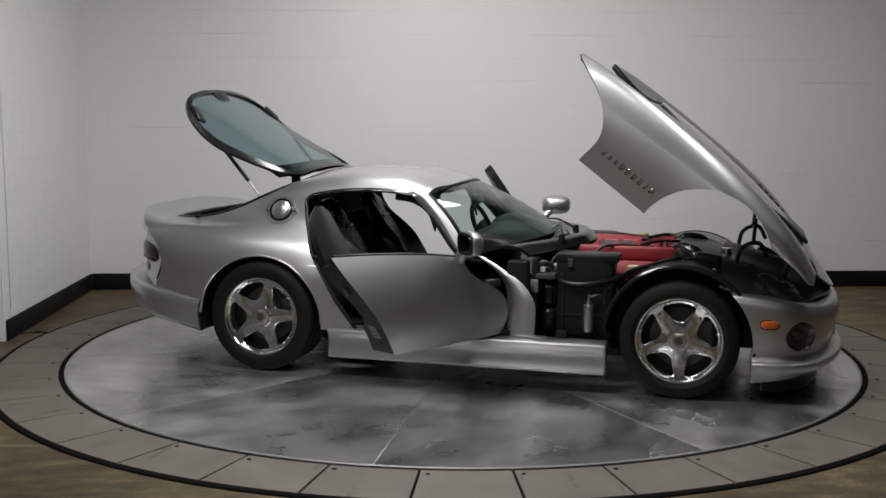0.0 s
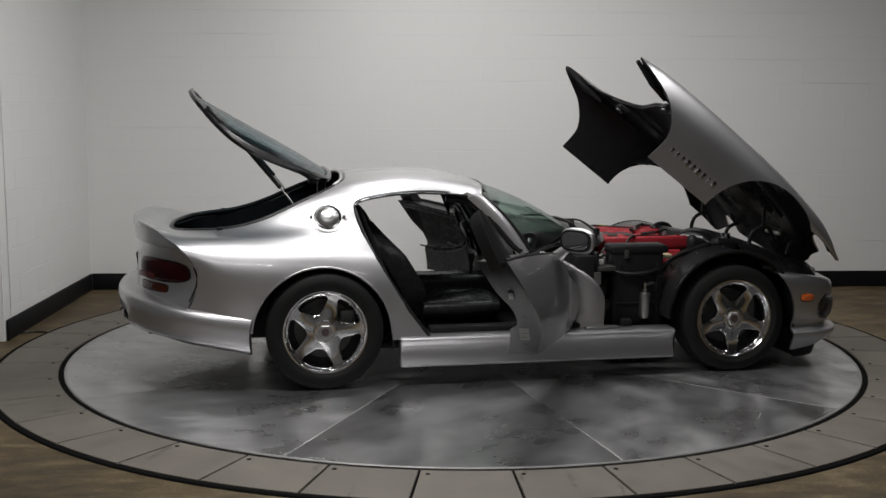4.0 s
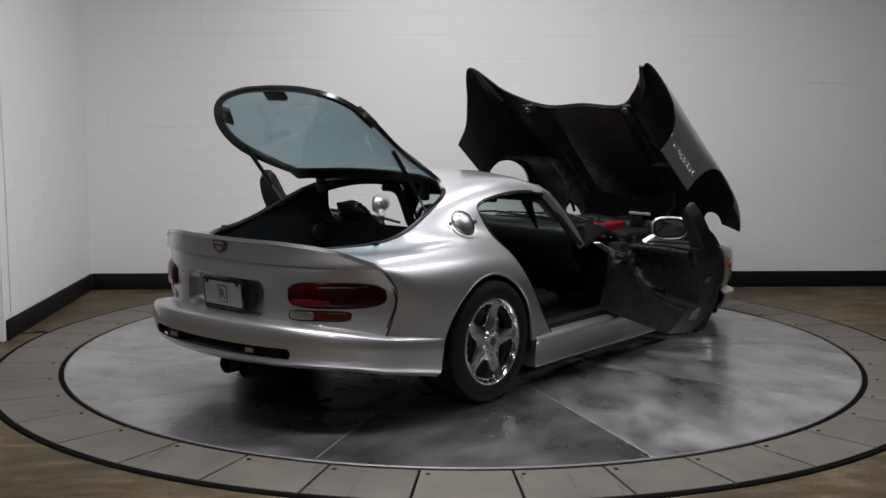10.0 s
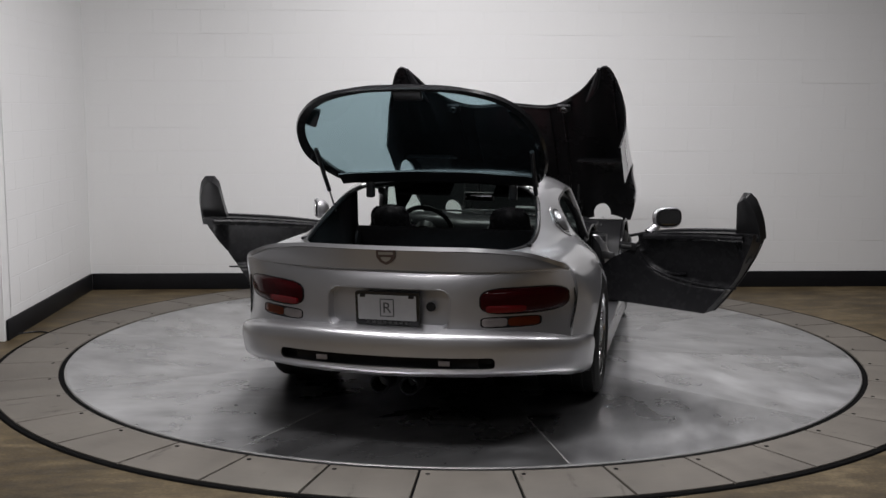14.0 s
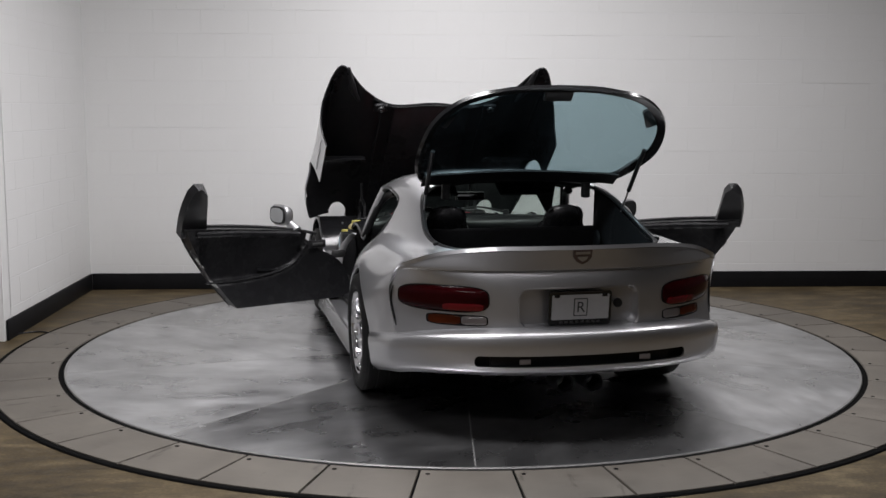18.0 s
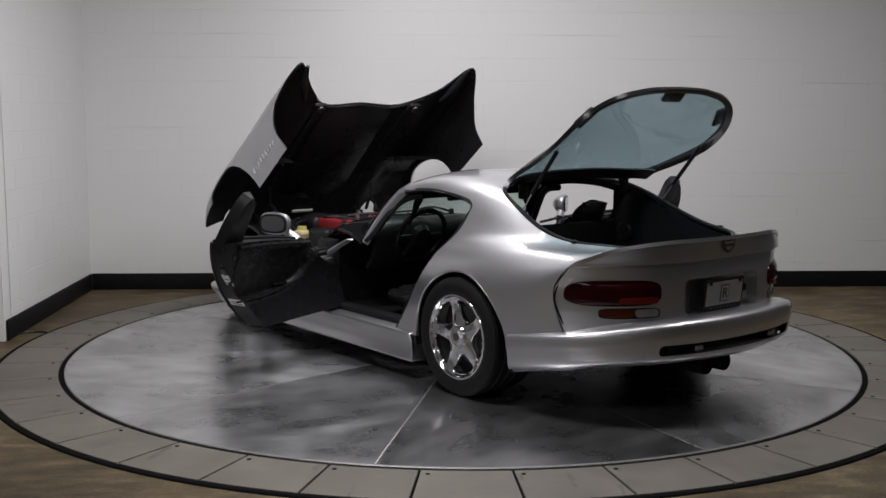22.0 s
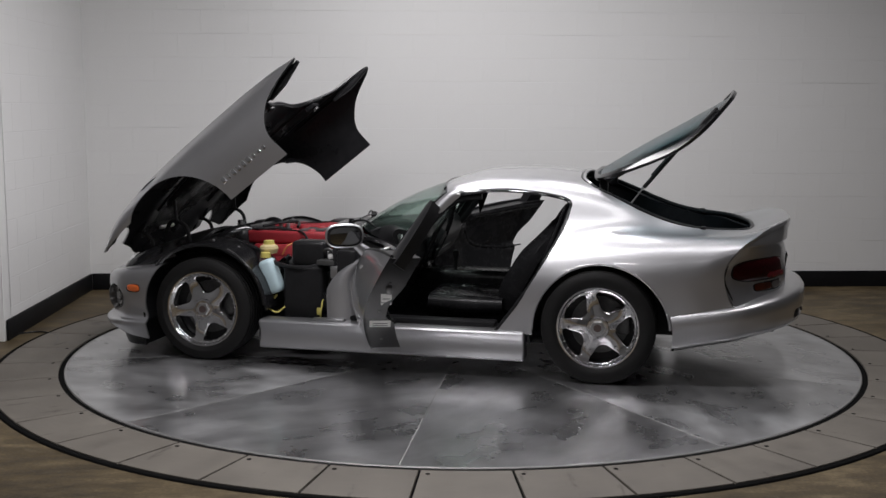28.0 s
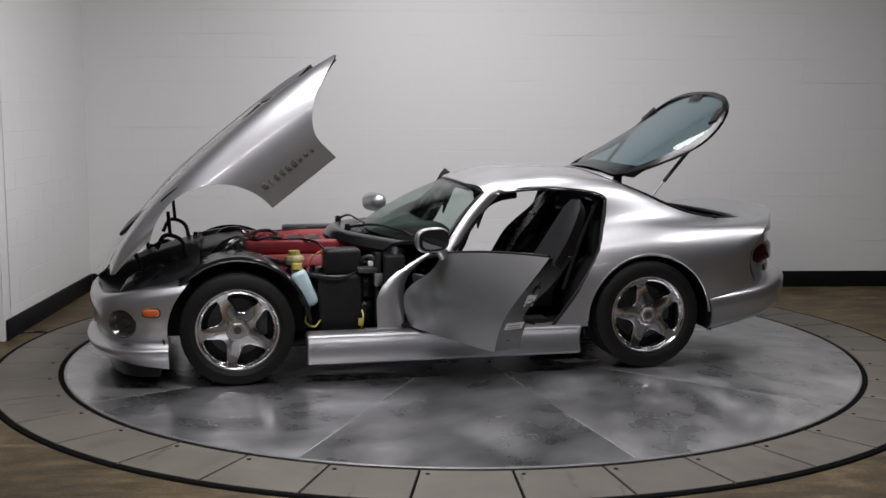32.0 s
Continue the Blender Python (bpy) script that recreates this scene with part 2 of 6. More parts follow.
def solid_sheet(grid, thick, flip=False, inner=1, rim=0):
    """A closed shell from a grid of points: outer skin, inner skin, rim."""
    g = np.array([[tuple(p) for p in row] for row in grid], float)
    nu, nv = g.shape[:2]
    du, dv = np.gradient(g, axis=0), np.gradient(g, axis=1)
    nrm = np.cross(du, dv)
    nrm /= np.maximum(np.linalg.norm(nrm, axis=2, keepdims=True), 1e-9)
    if flip:
        nrm = -nrm
    bm = bmesh.new()
    a = [[bm.verts.new(g[i, j]) for j in range(nv)] for i in range(nu)]
    b = [[bm.verts.new(g[i, j] - nrm[i, j] * thick) for j in range(nv)] for i in range(nu)]

    def quad(q, mi):
        f = bm.faces.new(q)
        f.material_index = mi
    for i in range(nu - 1):
        for j in range(nv - 1):
            quad((a[i][j], a[i + 1][j], a[i + 1][j + 1], a[i][j + 1]), 0)
            quad((b[i][j + 1], b[i + 1][j + 1], b[i + 1][j], b[i][j]), inner)
    for i in range(nu - 1):
        quad((a[i + 1][0], a[i][0], b[i][0], b[i + 1][0]), rim)
        quad((a[i][-1], a[i + 1][-1], b[i + 1][-1], b[i][-1]), rim)
    for j in range(nv - 1):
        quad((a[0][j], a[0][j + 1], b[0][j + 1], b[0][j]), rim)
        quad((a[-1][j + 1], a[-1][j], b[-1][j], b[-1][j + 1]), rim)
    bmesh.ops.recalc_face_normals(bm, faces=bm.faces)
    return bm


def solid_pair(outer, inner):
    """A closed body between two grids of points."""
    bm = bmesh.new()
    a = [[bm.verts.new(p) for p in row] for row in outer]
    b = [[bm.verts.new(p) for p in row] for row in inner]
    nu, nv = len(a), len(a[0])
    for i in range(nu - 1):
        for j in range(nv - 1):
            bm.faces.new((a[i][j], a[i + 1][j], a[i + 1][j + 1], a[i][j + 1]))
            bm.faces.new((b[i][j + 1], b[i + 1][j + 1], b[i + 1][j], b[i][j])).material_index = 1
    for i in range(nu - 1):
        bm.faces.new((a[i + 1][0], a[i][0], b[i][0], b[i + 1][0]))
        bm.faces.new((a[i][-1], a[i + 1][-1], b[i + 1][-1], b[i][-1]))
    for j in range(nv - 1):
        bm.faces.new((a[0][j], a[0][j + 1], b[0][j + 1], b[0][j]))
        bm.faces.new((a[-1][j + 1], a[-1][j], b[-1][j], b[-1][j + 1]))
    bmesh.ops.recalc_face_normals(bm, faces=bm.faces)
    return bm


def box(bm, size, at, bevel=0.0, m=None, seg=2, mi=0):
    r = bmesh.ops.create_cube(bm, size=1, matrix=Matrix.Diagonal((*size, 1)))
    vs = r["verts"]
    if bevel:
        es = list({e for v in vs for e in v.link_edges})
        rb = bmesh.ops.bevel(bm, geom=es + vs, offset=bevel, segments=seg, profile=0.5, affect="EDGES")
        vs = list({v for f in rb["faces"] for v in f.verts})
        seen = set(vs)
        todo = list(vs)
        while todo:
            for e in todo.pop().link_edges:
                for w in e.verts:
                    if w not in seen:
                        seen.add(w)
                        todo.append(w)
        vs = list(seen)
    mm = Matrix.Translation(at) @ (m or Matrix())
    for v in vs:
        v.co = mm @ v.co
    for f in {f for v in vs for f in v.link_faces}:
        f.material_index = mi
    return vs


def boxm(size, at=(0, 0, 0), bevel=0.01, m=None, seg=2):
    bm = bmesh.new()
    box(bm, size, at, bevel, m, seg)
    return bm


def tube(bm, pts, r, seg=10, smooth_n=5, closed=False):
    """A round tube along points; r may be a number or a list."""
    ps = spline(pts, smooth_n) if len(pts) > 2 else [Vector(p) for p in pts]
    rs = r if isinstance(r, (list, tuple)) else [r, r]
    rings = []
    up = Vector((0.13, 0.21, 1)).normalized()
    for i, p in enumerate(ps):
        d = (ps[min(i + 1, len(ps) - 1)] - ps[max(i - 1, 0)]).normalized()
        s = d.cross(up)
        if s.length < 0.05:
            s = d.cross(Vector((1, 0, 0)))
        s.normalize()
        t = s.cross(d)
        f = i / max(1, len(ps) - 1) * (len(rs) - 1)
        k = min(int(f), len(rs) - 2)
        rad = rs[k] + (rs[k + 1] - rs[k]) * (f - k)
        rings.append([bm.verts.new(p + (s * math.cos(2 * math.pi * a / seg) + t * math.sin(2 * math.pi * a / seg)) * rad) for a in range(seg)])
    for q, w in zip(rings, rings[1:]):
        for a in range(seg):
            bm.faces.new((q[a], q[(a + 1) % seg], w[(a + 1) % seg], w[a]))
    bm.faces.new(rings[0][::-1])
    bm.faces.new(rings[-1])
    return bm


def tubem(pts, r, seg=10, n=5):
    return tube(bmesh.new(), pts, r, seg, n)


def lathe(bm, prof, seg=48, m=None):
    """Turns a profile of (radius, y) round the y axis."""
    rings = []
    m = m or Matrix()
    for r, y in prof:
        if r < 1e-5:
            rings.append([bm.verts.new(m @ Vector((0, y, 0)))])
        else:
            rings.append([bm.verts.new(m @ Vector((r * math.cos(2 * math.pi * a / seg), y, r * math.sin(2 * math.pi * a / seg)))) for a in range(seg)])
    for q, w in zip(rings, rings[1:]):
        for a in range(seg):
            b = (a + 1) % seg
            if len(q) == len(w) == 1:
                break
            if len(q) == 1:
                bm.faces.new((q[0], w[b], w[a]))
            elif len(w) == 1:
                bm.faces.new((q[a], q[b], w[0]))
            else:
                bm.faces.new((q[a], q[b], w[b], w[a]))
    return bm


def lathem(prof, seg=48, m=None):
    return lathe(bmesh.new(), prof, seg, m)


def prism(outline, lo, hi, axis="y"):
    """A closed prism over an outline: (x, z) along y, (x, y) along z, (y, z) along x."""
    bm = bmesh.new()

    def at(p, v):
        return {"y": (p[0], v, p[1]), "z": (p[0], p[1], v), "x": (v, p[0], p[1])}[axis]
    a = [bm.verts.new(at(p, lo)) for p in outline]
    b = [bm.verts.new(at(p, hi)) for p in outline]
    n = len(a)
    bm.faces.new(a)
    bm.faces.new(b[::-1])
    for i in range(n):
        bm.faces.new((a[i], b[i], b[(i + 1) % n], a[(i + 1) % n]))
    bmesh.ops.recalc_face_normals(bm, faces=bm.faces)
    return bm


def cut(bm, cutters, mode="DIFFERENCE"):
    """The closed bmesh less the closed cutters."""
    def temp(b):
        me = bpy.data.meshes.new("t")
        b.to_mesh(me)
        b.free()
        return new("t", me)
    ob = temp(bm)
    cs = [temp(c) for c in cutters]
    for c in cs:
        md = ob.modifiers.new("b", "BOOLEAN")
        md.operation, md.solver, md.object = mode, "EXACT", c
    dg = bpy.context.evaluated_depsgraph_get()
    dg.update()
    me = bpy.data.meshes.new_from_object(ob.evaluated_get(dg))
    out = bmesh.new()
    out.from_mesh(me)
    for o in [ob] + cs:
        d = o.data
        bpy.data.objects.remove(o)
        bpy.data.meshes.remove(d)
    bpy.data.meshes.remove(me)
    return out


def wheel_cutter(x, z, r, lo, hi):
    bm = lathem([(0, lo), (r, lo), (r, hi), (0, hi)], 56)
    bmesh.ops.transform(bm, matrix=Matrix.Translation((x, 0, z)), verts=bm.verts)
    bmesh.ops.recalc_face_normals(bm, faces=bm.faces)
    return bm


def mirror_y(bm):
    bmesh.ops.scale(bm, vec=(1, -1, 1), verts=bm.verts)
    bmesh.ops.reverse_faces(bm, faces=bm.faces)
    return bm


def text_mesh(body, size, depth):
    cu = bpy.data.curves.new("t", "FONT")
    cu.body, cu.size, cu.extrude, cu.align_x, cu.align_y = body, size, depth, "CENTER", "CENTER"
    ob = new("t", cu)
    dg = bpy.context.evaluated_depsgraph_get()
    dg.update()
    me = bpy.data.meshes.new_from_object(ob.evaluated_get(dg))
    bm = bmesh.new()
    bm.from_mesh(me)
    bpy.data.objects.remove(ob)
    bpy.data.curves.remove(cu)
    bpy.data.meshes.remove(me)
    return bm


def rounded(w, h, r, n=6):
    """A rounded rectangle's outline round the origin."""
    out = []
    for cx, cy, a0 in ((w / 2 - r, h / 2 - r, 0), (-w / 2 + r, h / 2 - r, 90), (-w / 2 + r, -h / 2 + r, 180), (w / 2 - r, -h / 2 + r, 270)):
        for k in range(n + 1):
            a = radians(a0 + 90 * k / n)
            out.append((cx + r * math.cos(a), cy + r * math.sin(a)))
    return out


# ---- the room ----
FLOOR_Z = -0.012
TURN = 3.6  # the room stands a little askew to the camera's line
ROOM = Matrix.Translation((-3.215, 2.205, 0)) @ pose(0, 0, 0, 0, 0, TURN)  # back left corner; x along the back wall, -y along the left wall


def room_box(name, size, at, material, label, kind="structure", bevel=0.0):
    ob = part(name, boxm(size, (0, 0, 0), bevel), material, None, label, ROOM @ Matrix.Translation(at), smooth=bevel > 0)
    return tagged(ob, kind=kind)


RX, RY, RH = 8.4, 11.5, 3.7
room_box("floor", (RX + 0.6, RY + 0.6, 0.2), (RX / 2, -RY / 2, FLOOR_Z - 0.1), CONCRETE, "brown sealed concrete floor with mottled stains")
room_box("ceiling", (RX + 0.6, RY + 0.6, 0.2), (RX / 2, -RY / 2, RH + 0.1), CEILP, "plain grey ceiling over the turntable room")
wall_north = room_box("wall_north", (RX + 0.5, 0.2, RH + 0.2), (RX / 2, 0.104, RH / 2), WALLP, "white painted concrete block wall behind the turntable")
wall_west = room_box("wall_west", (0.2, 2.13, RH + 0.2), (-0.104, -1.065, RH / 2), WALLP, "white painted concrete block side wall")
room_box("wall_west_return", (0.6, 0.2, RH + 0.2), (-0.4, -2.23, RH / 2), WALLP, "plain wall beside the opening")
# Unseen walls: far west, east and south tones set how bright the car's reflections are.
room_box("wall_west_far", (0.2, RY - 2.3, RH + 0.2), (-0.75, -RY / 2 - 1.15, RH / 2), CEILP, "unseen grey side wall, its tone set for the tail's reflections")
room_box("wall_east", (0.2, RY + 0.2, RH + 0.2), (RX + 0.1, -RY / 2, RH / 2), DIMP, "unseen charcoal wall added to darken reflections on the car")
room_box("wall_south", (RX + 1.4, 0.2, RH + 0.2), (RX / 2 - 0.3, -RY - 0.1, RH / 2), GREYP, "unseen grey wall behind the camera, its tone set for reflections")
room_box("baseboard_north", (RX, 0.016, 0.142), (RX / 2 + 0.016, -0.008, FLOOR_Z + 0.071), BASEB, "black rubber baseboard along the back wall", bevel=0.003)
room_box("baseboard_west", (0.016, 2.09, 0.142), (0.008, -1.045 - 0.016, FLOOR_Z + 0.071), BASEB, "black rubber baseboard along the side wall", bevel=0.003)

# Block courses: painted over, so that the joints hardly show.
CH, CL = 0.1985, 0.4


def block_mesh(w, h):
    bm = bmesh.new()
    d, c, e = 0.0014, 0.003, 0.0006
    o = [bm.verts.new((x, 0, z)) for x, z in ((0, 0), (w, 0), (w, h), (0, h))]
    i = [bm.verts.new((x, -d, z)) for x, z in ((e, c), (w - e, c), (w - e, h - c), (e, h - c))]
    bm.faces.new(i)
    for k in range(4):
        bm.faces.new((o[k], o[(k + 1) % 4], i[(k + 1) % 4], i[k]))
    me = bpy.data.meshes.new("block")
    bmesh.ops.recalc_face_normals(bm, faces=bm.faces)
    bm.to_mesh(me)
    bm.free()
    me.materials.append(WALLP)
    return me


def lay_blocks():
    full, half = block_mesh(CL, CH), block_mesh(CL / 2, CH)
    for r in range(15):
        z = r * CH + 0.001
        x = 0.0
        k = 0
        while x < RX - 0.05 and k < 20:
            me = half if (k == 0 and r % 2) else full
            ob = new("block", me)
            ob.parent = wall_north
            ob.matrix_parent_inverse = wall_north.matrix_basis.inverted()
            ob.matrix_basis = ROOM @ Matrix.Translation((x, 0.0, z + random.uniform(-0.0006, 0.0006))) @ pose(0, 0, 0, random.uniform(-0.12, 0.12), 0, random.uniform(-0.1, 0.1))
            x += CL / 2 if me is half else CL
            k += 1
    for r in range(15):
        y = 0.0
        for k in range(6 if r % 2 else 5):
            short = r % 2 and k in (0, 5)
            y -= CL / 2 if short else CL
            ob = new("block", half if short else full)
            ob.parent = wall_west
            ob.matrix_parent_inverse = wall_west.matrix_basis.inverted()
            ob.matrix_basis = ROOM @ Matrix.Translation((0.0, y, r * CH + 0.001)) @ pose(0, 0, 0, 0, 0, 90)


# Turntable: ten steel sectors that turn, and a ring of fixed cover plates.
R_DISC, R_IN, R_OUT, N_RING = 2.492, 2.528, 2.895, 39


def sector(r0, r1, a0, a1, z0, z1, n, chamfer, gap=0.001):
    bm = bmesh.new()

    def ring_pts(r, z, g):
        return [bm.verts.new((r * math.cos(t), r * math.sin(t), z)) for t in [a0 + (g + gap) / max(r, 0.05) + (a1 - a0 - 2 * (g + gap) / max(r, 0.05)) * k / n for k in range(n + 1)]]
    lo_i, lo_o = ring_pts(r0, z0, 0), ring_pts(r1, z0, 0)
    mi_i, mi_o = ring_pts(r0, z1 - chamfer, 0), ring_pts(r1, z1 - chamfer, 0)
    hi_i, hi_o = ring_pts(r0 + chamfer, z1, chamfer), ring_pts(r1 - chamfer, z1, chamfer)
    for q, w in ((lo_i, mi_i), (mi_i, hi_i), (hi_i, hi_o), (hi_o, mi_o), (mi_o, lo_o)):
        for k in range(n):
            bm.faces.new((q[k], q[k + 1], w[k + 1], w[k]))
    for k in (0, n):
        bm.faces.new((lo_i[k], mi_i[k], hi_i[k], hi_o[k], mi_o[k], lo_o[k]))
    bmesh.ops.recalc_face_normals(bm, faces=bm.faces)
    return bm


turntable = tagged(new("turntable"), "round steel turntable of ten wedge plates carrying the car", "turntable")
proto = part("sector_plate", sector(0.16, R_DISC, radians(23.8), radians(59.8), -0.009, 0.0, 24, 0.0025), DISC, turntable, smooth=False)
# Added bright strips stand in for the glint on the plates' bevelled edges.
seam = boxm((R_DISC - 0.19, 0.008, 0.003), ((R_DISC + 0.16) / 2, 0, -0.0008), 0.0012)
seam_ob = part("seam_strip", seam, EDGE, turntable, "bright strip added along a plate seam for its bevel glint", pose(0, 0, 0, 0, 0, 23.8))
for k in range(1, 10):
    o = new("seam_strip", seam_ob.data)
    o.parent = turntable
    o.matrix_basis = pose(0, 0, 0, 0, 0, 23.8 + 36 * k)
    o = new("sector_plate", proto.data)
    o.parent = turntable
    o.matrix_basis = pose(0, 0, 0, 0, 0, 36 * k)
part("hub_plate", lathem([(0, 0.0), (0.156, 0.0), (0.158, -0.003), (0.158, -0.009)], 40, pose(0, 0, 0, 90)), DISC, turntable)
part("rim_band", lathem([(R_DISC - 0.012, 0.001), (R_DISC, 0.001), (R_DISC + 0.004, -0.003), (R_DISC + 0.004, -0.011), (R_DISC - 0.012, -0.011), (R_DISC - 0.012, 0.001)], 160, pose(0, 0, 0, 90)), EDGE, turntable, "bright steel rim band")

ring = tagged(new("turntable_ring"), "fixed ring of bolted grey steel cover plates round the turntable", "cover ring")
part("well", lathem([(0.0, -0.0105), (R_OUT + 0.03, -0.0105), (R_OUT + 0.03, -0.0115)], 160, pose(0, 0, 0, 90)), GAP, ring, "dark gap under the plates")
part("outer_trim", lathem([(R_OUT + 0.003, -0.0115), (R_OUT + 0.005, -0.004), (R_OUT + 0.03, -0.004), (R_OUT + 0.038, -0.0115)], 160, pose(0, 0, 0, 90)), GAP, ring, "black rubber edge trim")
STEP = 360 / N_RING
cover = sector(R_IN, R_OUT, radians(-STEP / 2), radians(STEP / 2), -0.01, 0.0, 6, 0.002, 0.0055)
cover_me = part("cover_plate", cover, RING, ring, smooth=False, m=pose(0, 0, 0, 0, 0, -94 + STEP / 2))
bolt = lathem([(0, 0.0), (0.011, 0.0), (0.011, -0.002), (0.007, -0.003)], 12, pose(0, 0, 0, 90))
bolt_ob = part("bolt_hole", bolt, GAP, cover_me, m=pose((R_IN + 0.05) * math.cos(radians(-STEP / 2 + 0.9)), (R_IN + 0.05) * math.sin(radians(-STEP / 2 + 0.9)), 0.0012))
for k in range(1, N_RING):
    o = new("cover_plate", cover_me.data)
    o.parent = ring
    o.matrix_basis = pose(0, 0, 0, 0, 0, -94 + STEP / 2 + STEP * k)
    b = new("bolt_hole", bolt_ob.data)
    b.parent = o
    b.matrix_basis = bolt_ob.matrix_basis.copy()

cable_pts = [(-3.52, 0.14, 0), (-3.17, 0.19, 0), (-3.11, 0.24, 0), (-3.05, 0.34, 0), (-2.96, 0.38, 0), (-2.86, 0.32, 0), (-2.76, 0.17, 0), (-2.71, 0.02, 0), (-2.7, -0.07, 0), (-2.67, -0.04, 0), (-2.65, 0.02, 0)]
tagged(part("power_cable", tubem([(x, y, FLOOR_Z + 0.007) for x, y, z in cable_pts], 0.006, 8, 6), BLACK), "thin black power cable lying on the floor", "cable")

# ---- the car ----
# x forward, y to its left, z up; the origin lies on the ground midway between the axles.
car = tagged(new("sports_car"), "silver two-door sports coupe with hood, doors and hatch open", "car")
CAR_OFF = (0.251, -0.089)


def tail_lip(y):
    """The spoiler's trailing edge and the tail's outline, seen along y."""
    s = min(abs(y) / 0.84, 1.0)
    return -2.305 + 0.31 * s ** 2.4, 0.922 - 0.115 * s ** 5


TAIL_EDGE = line([(0.45, -1.985), (0.49, -1.961), (0.54, -1.934), (0.585, -1.912), (0.63, -1.902), (0.68, -1.913), (0.73, -1.945), (0.81, -2.012)])
TAIL_HALF = line([(0.45, 0.835), (0.54, 0.846), (0.63, 0.858), (0.70, 0.852), (0.76, 0.84), (0.81, 0.828)])


def tail_x(y, z):
    """The tail panel: a hollow under the spoiler's lip, bulging again towards the bumper."""
    s = min(abs(y) / TAIL_HALF(z), 1.0)
    base = -2.292 + (TAIL_EDGE(z) + 2.292) * s ** 3.0
    lx, lz = tail_lip(y)
    crease = min(0.795, lz - 0.03)
    if z > crease:
        t = min((z - crease) / max(lz - crease, 0.02), 1.0)
        return base + (lx - base) * t ** 1.5
    return base + 0.028 * (1 - s ** 6) * math.exp(-(crease - z) / 0.05)


BODY_Y = [
    line([(-1.955, 0.84), (-1.7, 0.905), (-1.3, 0.93), (-0.8, 0.905), (-0.2, 0.88)]),
    line([(-1.96, 0.84), (-1.7, 0.915), (-1.3, 0.943), (-1.0, 0.932), (-0.8, 0.905), (-0.2, 0.88)]),
    line([(-1.985, 0.84), (-1.8, 0.898), (-1.4, 0.93), (-1.0, 0.914), (-0.8, 0.885), (-0.2, 0.86)]),
    line([(-2.05, 0.825), (-1.8, 0.862), (-1.4, 0.886), (-1.0, 0.86), (-0.8, 0.835), (-0.2, 0.815)])] + [
    line([(-2.2, 0.745), (-1.9, 0.785), (-1.4, 0.802), (-1.0, 0.778), (-0.8, 0.762), (-0.2, 0.75)]),
    line([(-2.3, 0.65), (-1.9, 0.675), (-1.4, 0.70), (-1.0, 0.715), (-0.8, 0.72), (-0.2, 0.72)]),
    line([(-2.36, 0.42), (-1.9, 0.50), (-1.4, 0.56), (-1.0, 0.595), (-0.7, 0.61), (-0.2, 0.60)]),
    line([(-2.372, 0.22), (-1.9, 0.27), (-1.4, 0.30), (-1.0, 0.31), (-0.2, 0.31)]),
    line([(-2.375, 0.0), (-0.2, 0.0)]),
]
BODY_Z = [
    line([(-1.955, 0.42), (-1.6, 0.41), (-1.1, 0.27), (-0.2, 0.27)]),
    line([(-1.96, 0.55), (-1.4, 0.53), (-0.2, 0.50)]),
    line([(-1.985, 0.69), (-1.4, 0.665), (-0.8, 0.62), (-0.2, 0.60)]),
    line([(-2.05, 0.79), (-1.8, 0.775), (-1.4, 0.77), (-1.0, 0.748), (-0.8, 0.725), (-0.2, 0.71)])] + [
    line([(-2.2, 0.855), (-1.9, 0.838), (-1.4, 0.84), (-1.0, 0.825), (-0.8, 0.80), (-0.2, 0.78)]),
    line([(-2.3, 0.895), (-2.1, 0.855), (-1.8, 0.855), (-1.4, 0.885), (-1.0, 0.90), (-0.8, 0.89), (-0.2, 0.85)]),
    line([(-2.36, 0.92), (-2.1, 0.855), (-1.8, 0.905), (-1.5, 0.99), (-1.2, 1.068), (-1.0, 1.10), (-0.75, 1.115), (-0.5, 1.106), (-0.3, 1.07), (-0.2, 1.045)]),
    line([(-2.372, 0.928), (-2.1, 0.855), (-1.8, 0.93), (-1.5, 1.03), (-1.2, 1.122), (-1.0, 1.163), (-0.75, 1.184), (-0.5, 1.177), (-0.3, 1.135), (-0.2, 1.095)]),
    line([(-2.375, 0.928), (-2.1, 0.855), (-1.8, 0.937), (-1.5, 1.04), (-1.2, 1.132), (-1.0, 1.174), (-0.75, 1.194), (-0.5, 1.186), (-0.3, 1.145), (-0.2, 1.105)]),
]
BODY_REAR = [-1.985, -1.926, -1.915] + [tail_lip(f(-2.4))[0] for f in BODY_Y[3:]]
BODY_FRONT = [-0.2, -0.2, -0.2, -0.2, -0.2, -0.30, -0.272, -0.212, -0.187]


def body_row(u, n=6):
    half = []
    for fy, fz, xr, xf in zip(BODY_Y, BODY_Z, BODY_REAR, BODY_FRONT):
        x = xr + (xf - xr) * u
        z = fz(x)
        if len(half) > 2:  # the rear end runs into the spoiler's lip
            w = max(0.0, 1 - u * 9) ** 2
            z = z * (1 - w) + tail_lip(fy(x))[1] * w
        half.append((x, fy(x), z))
    half[-1] = (half[-1][0], 0.0, half[-1][2])
    full = half + [(x, -y, z) for x, y, z in half[-2::-1]]
    return spline(full, n)


body_grid = [body_row(k / 46) for k in range(47)]
body_bm = solid_sheet(body_grid, 0.02, flip=True)
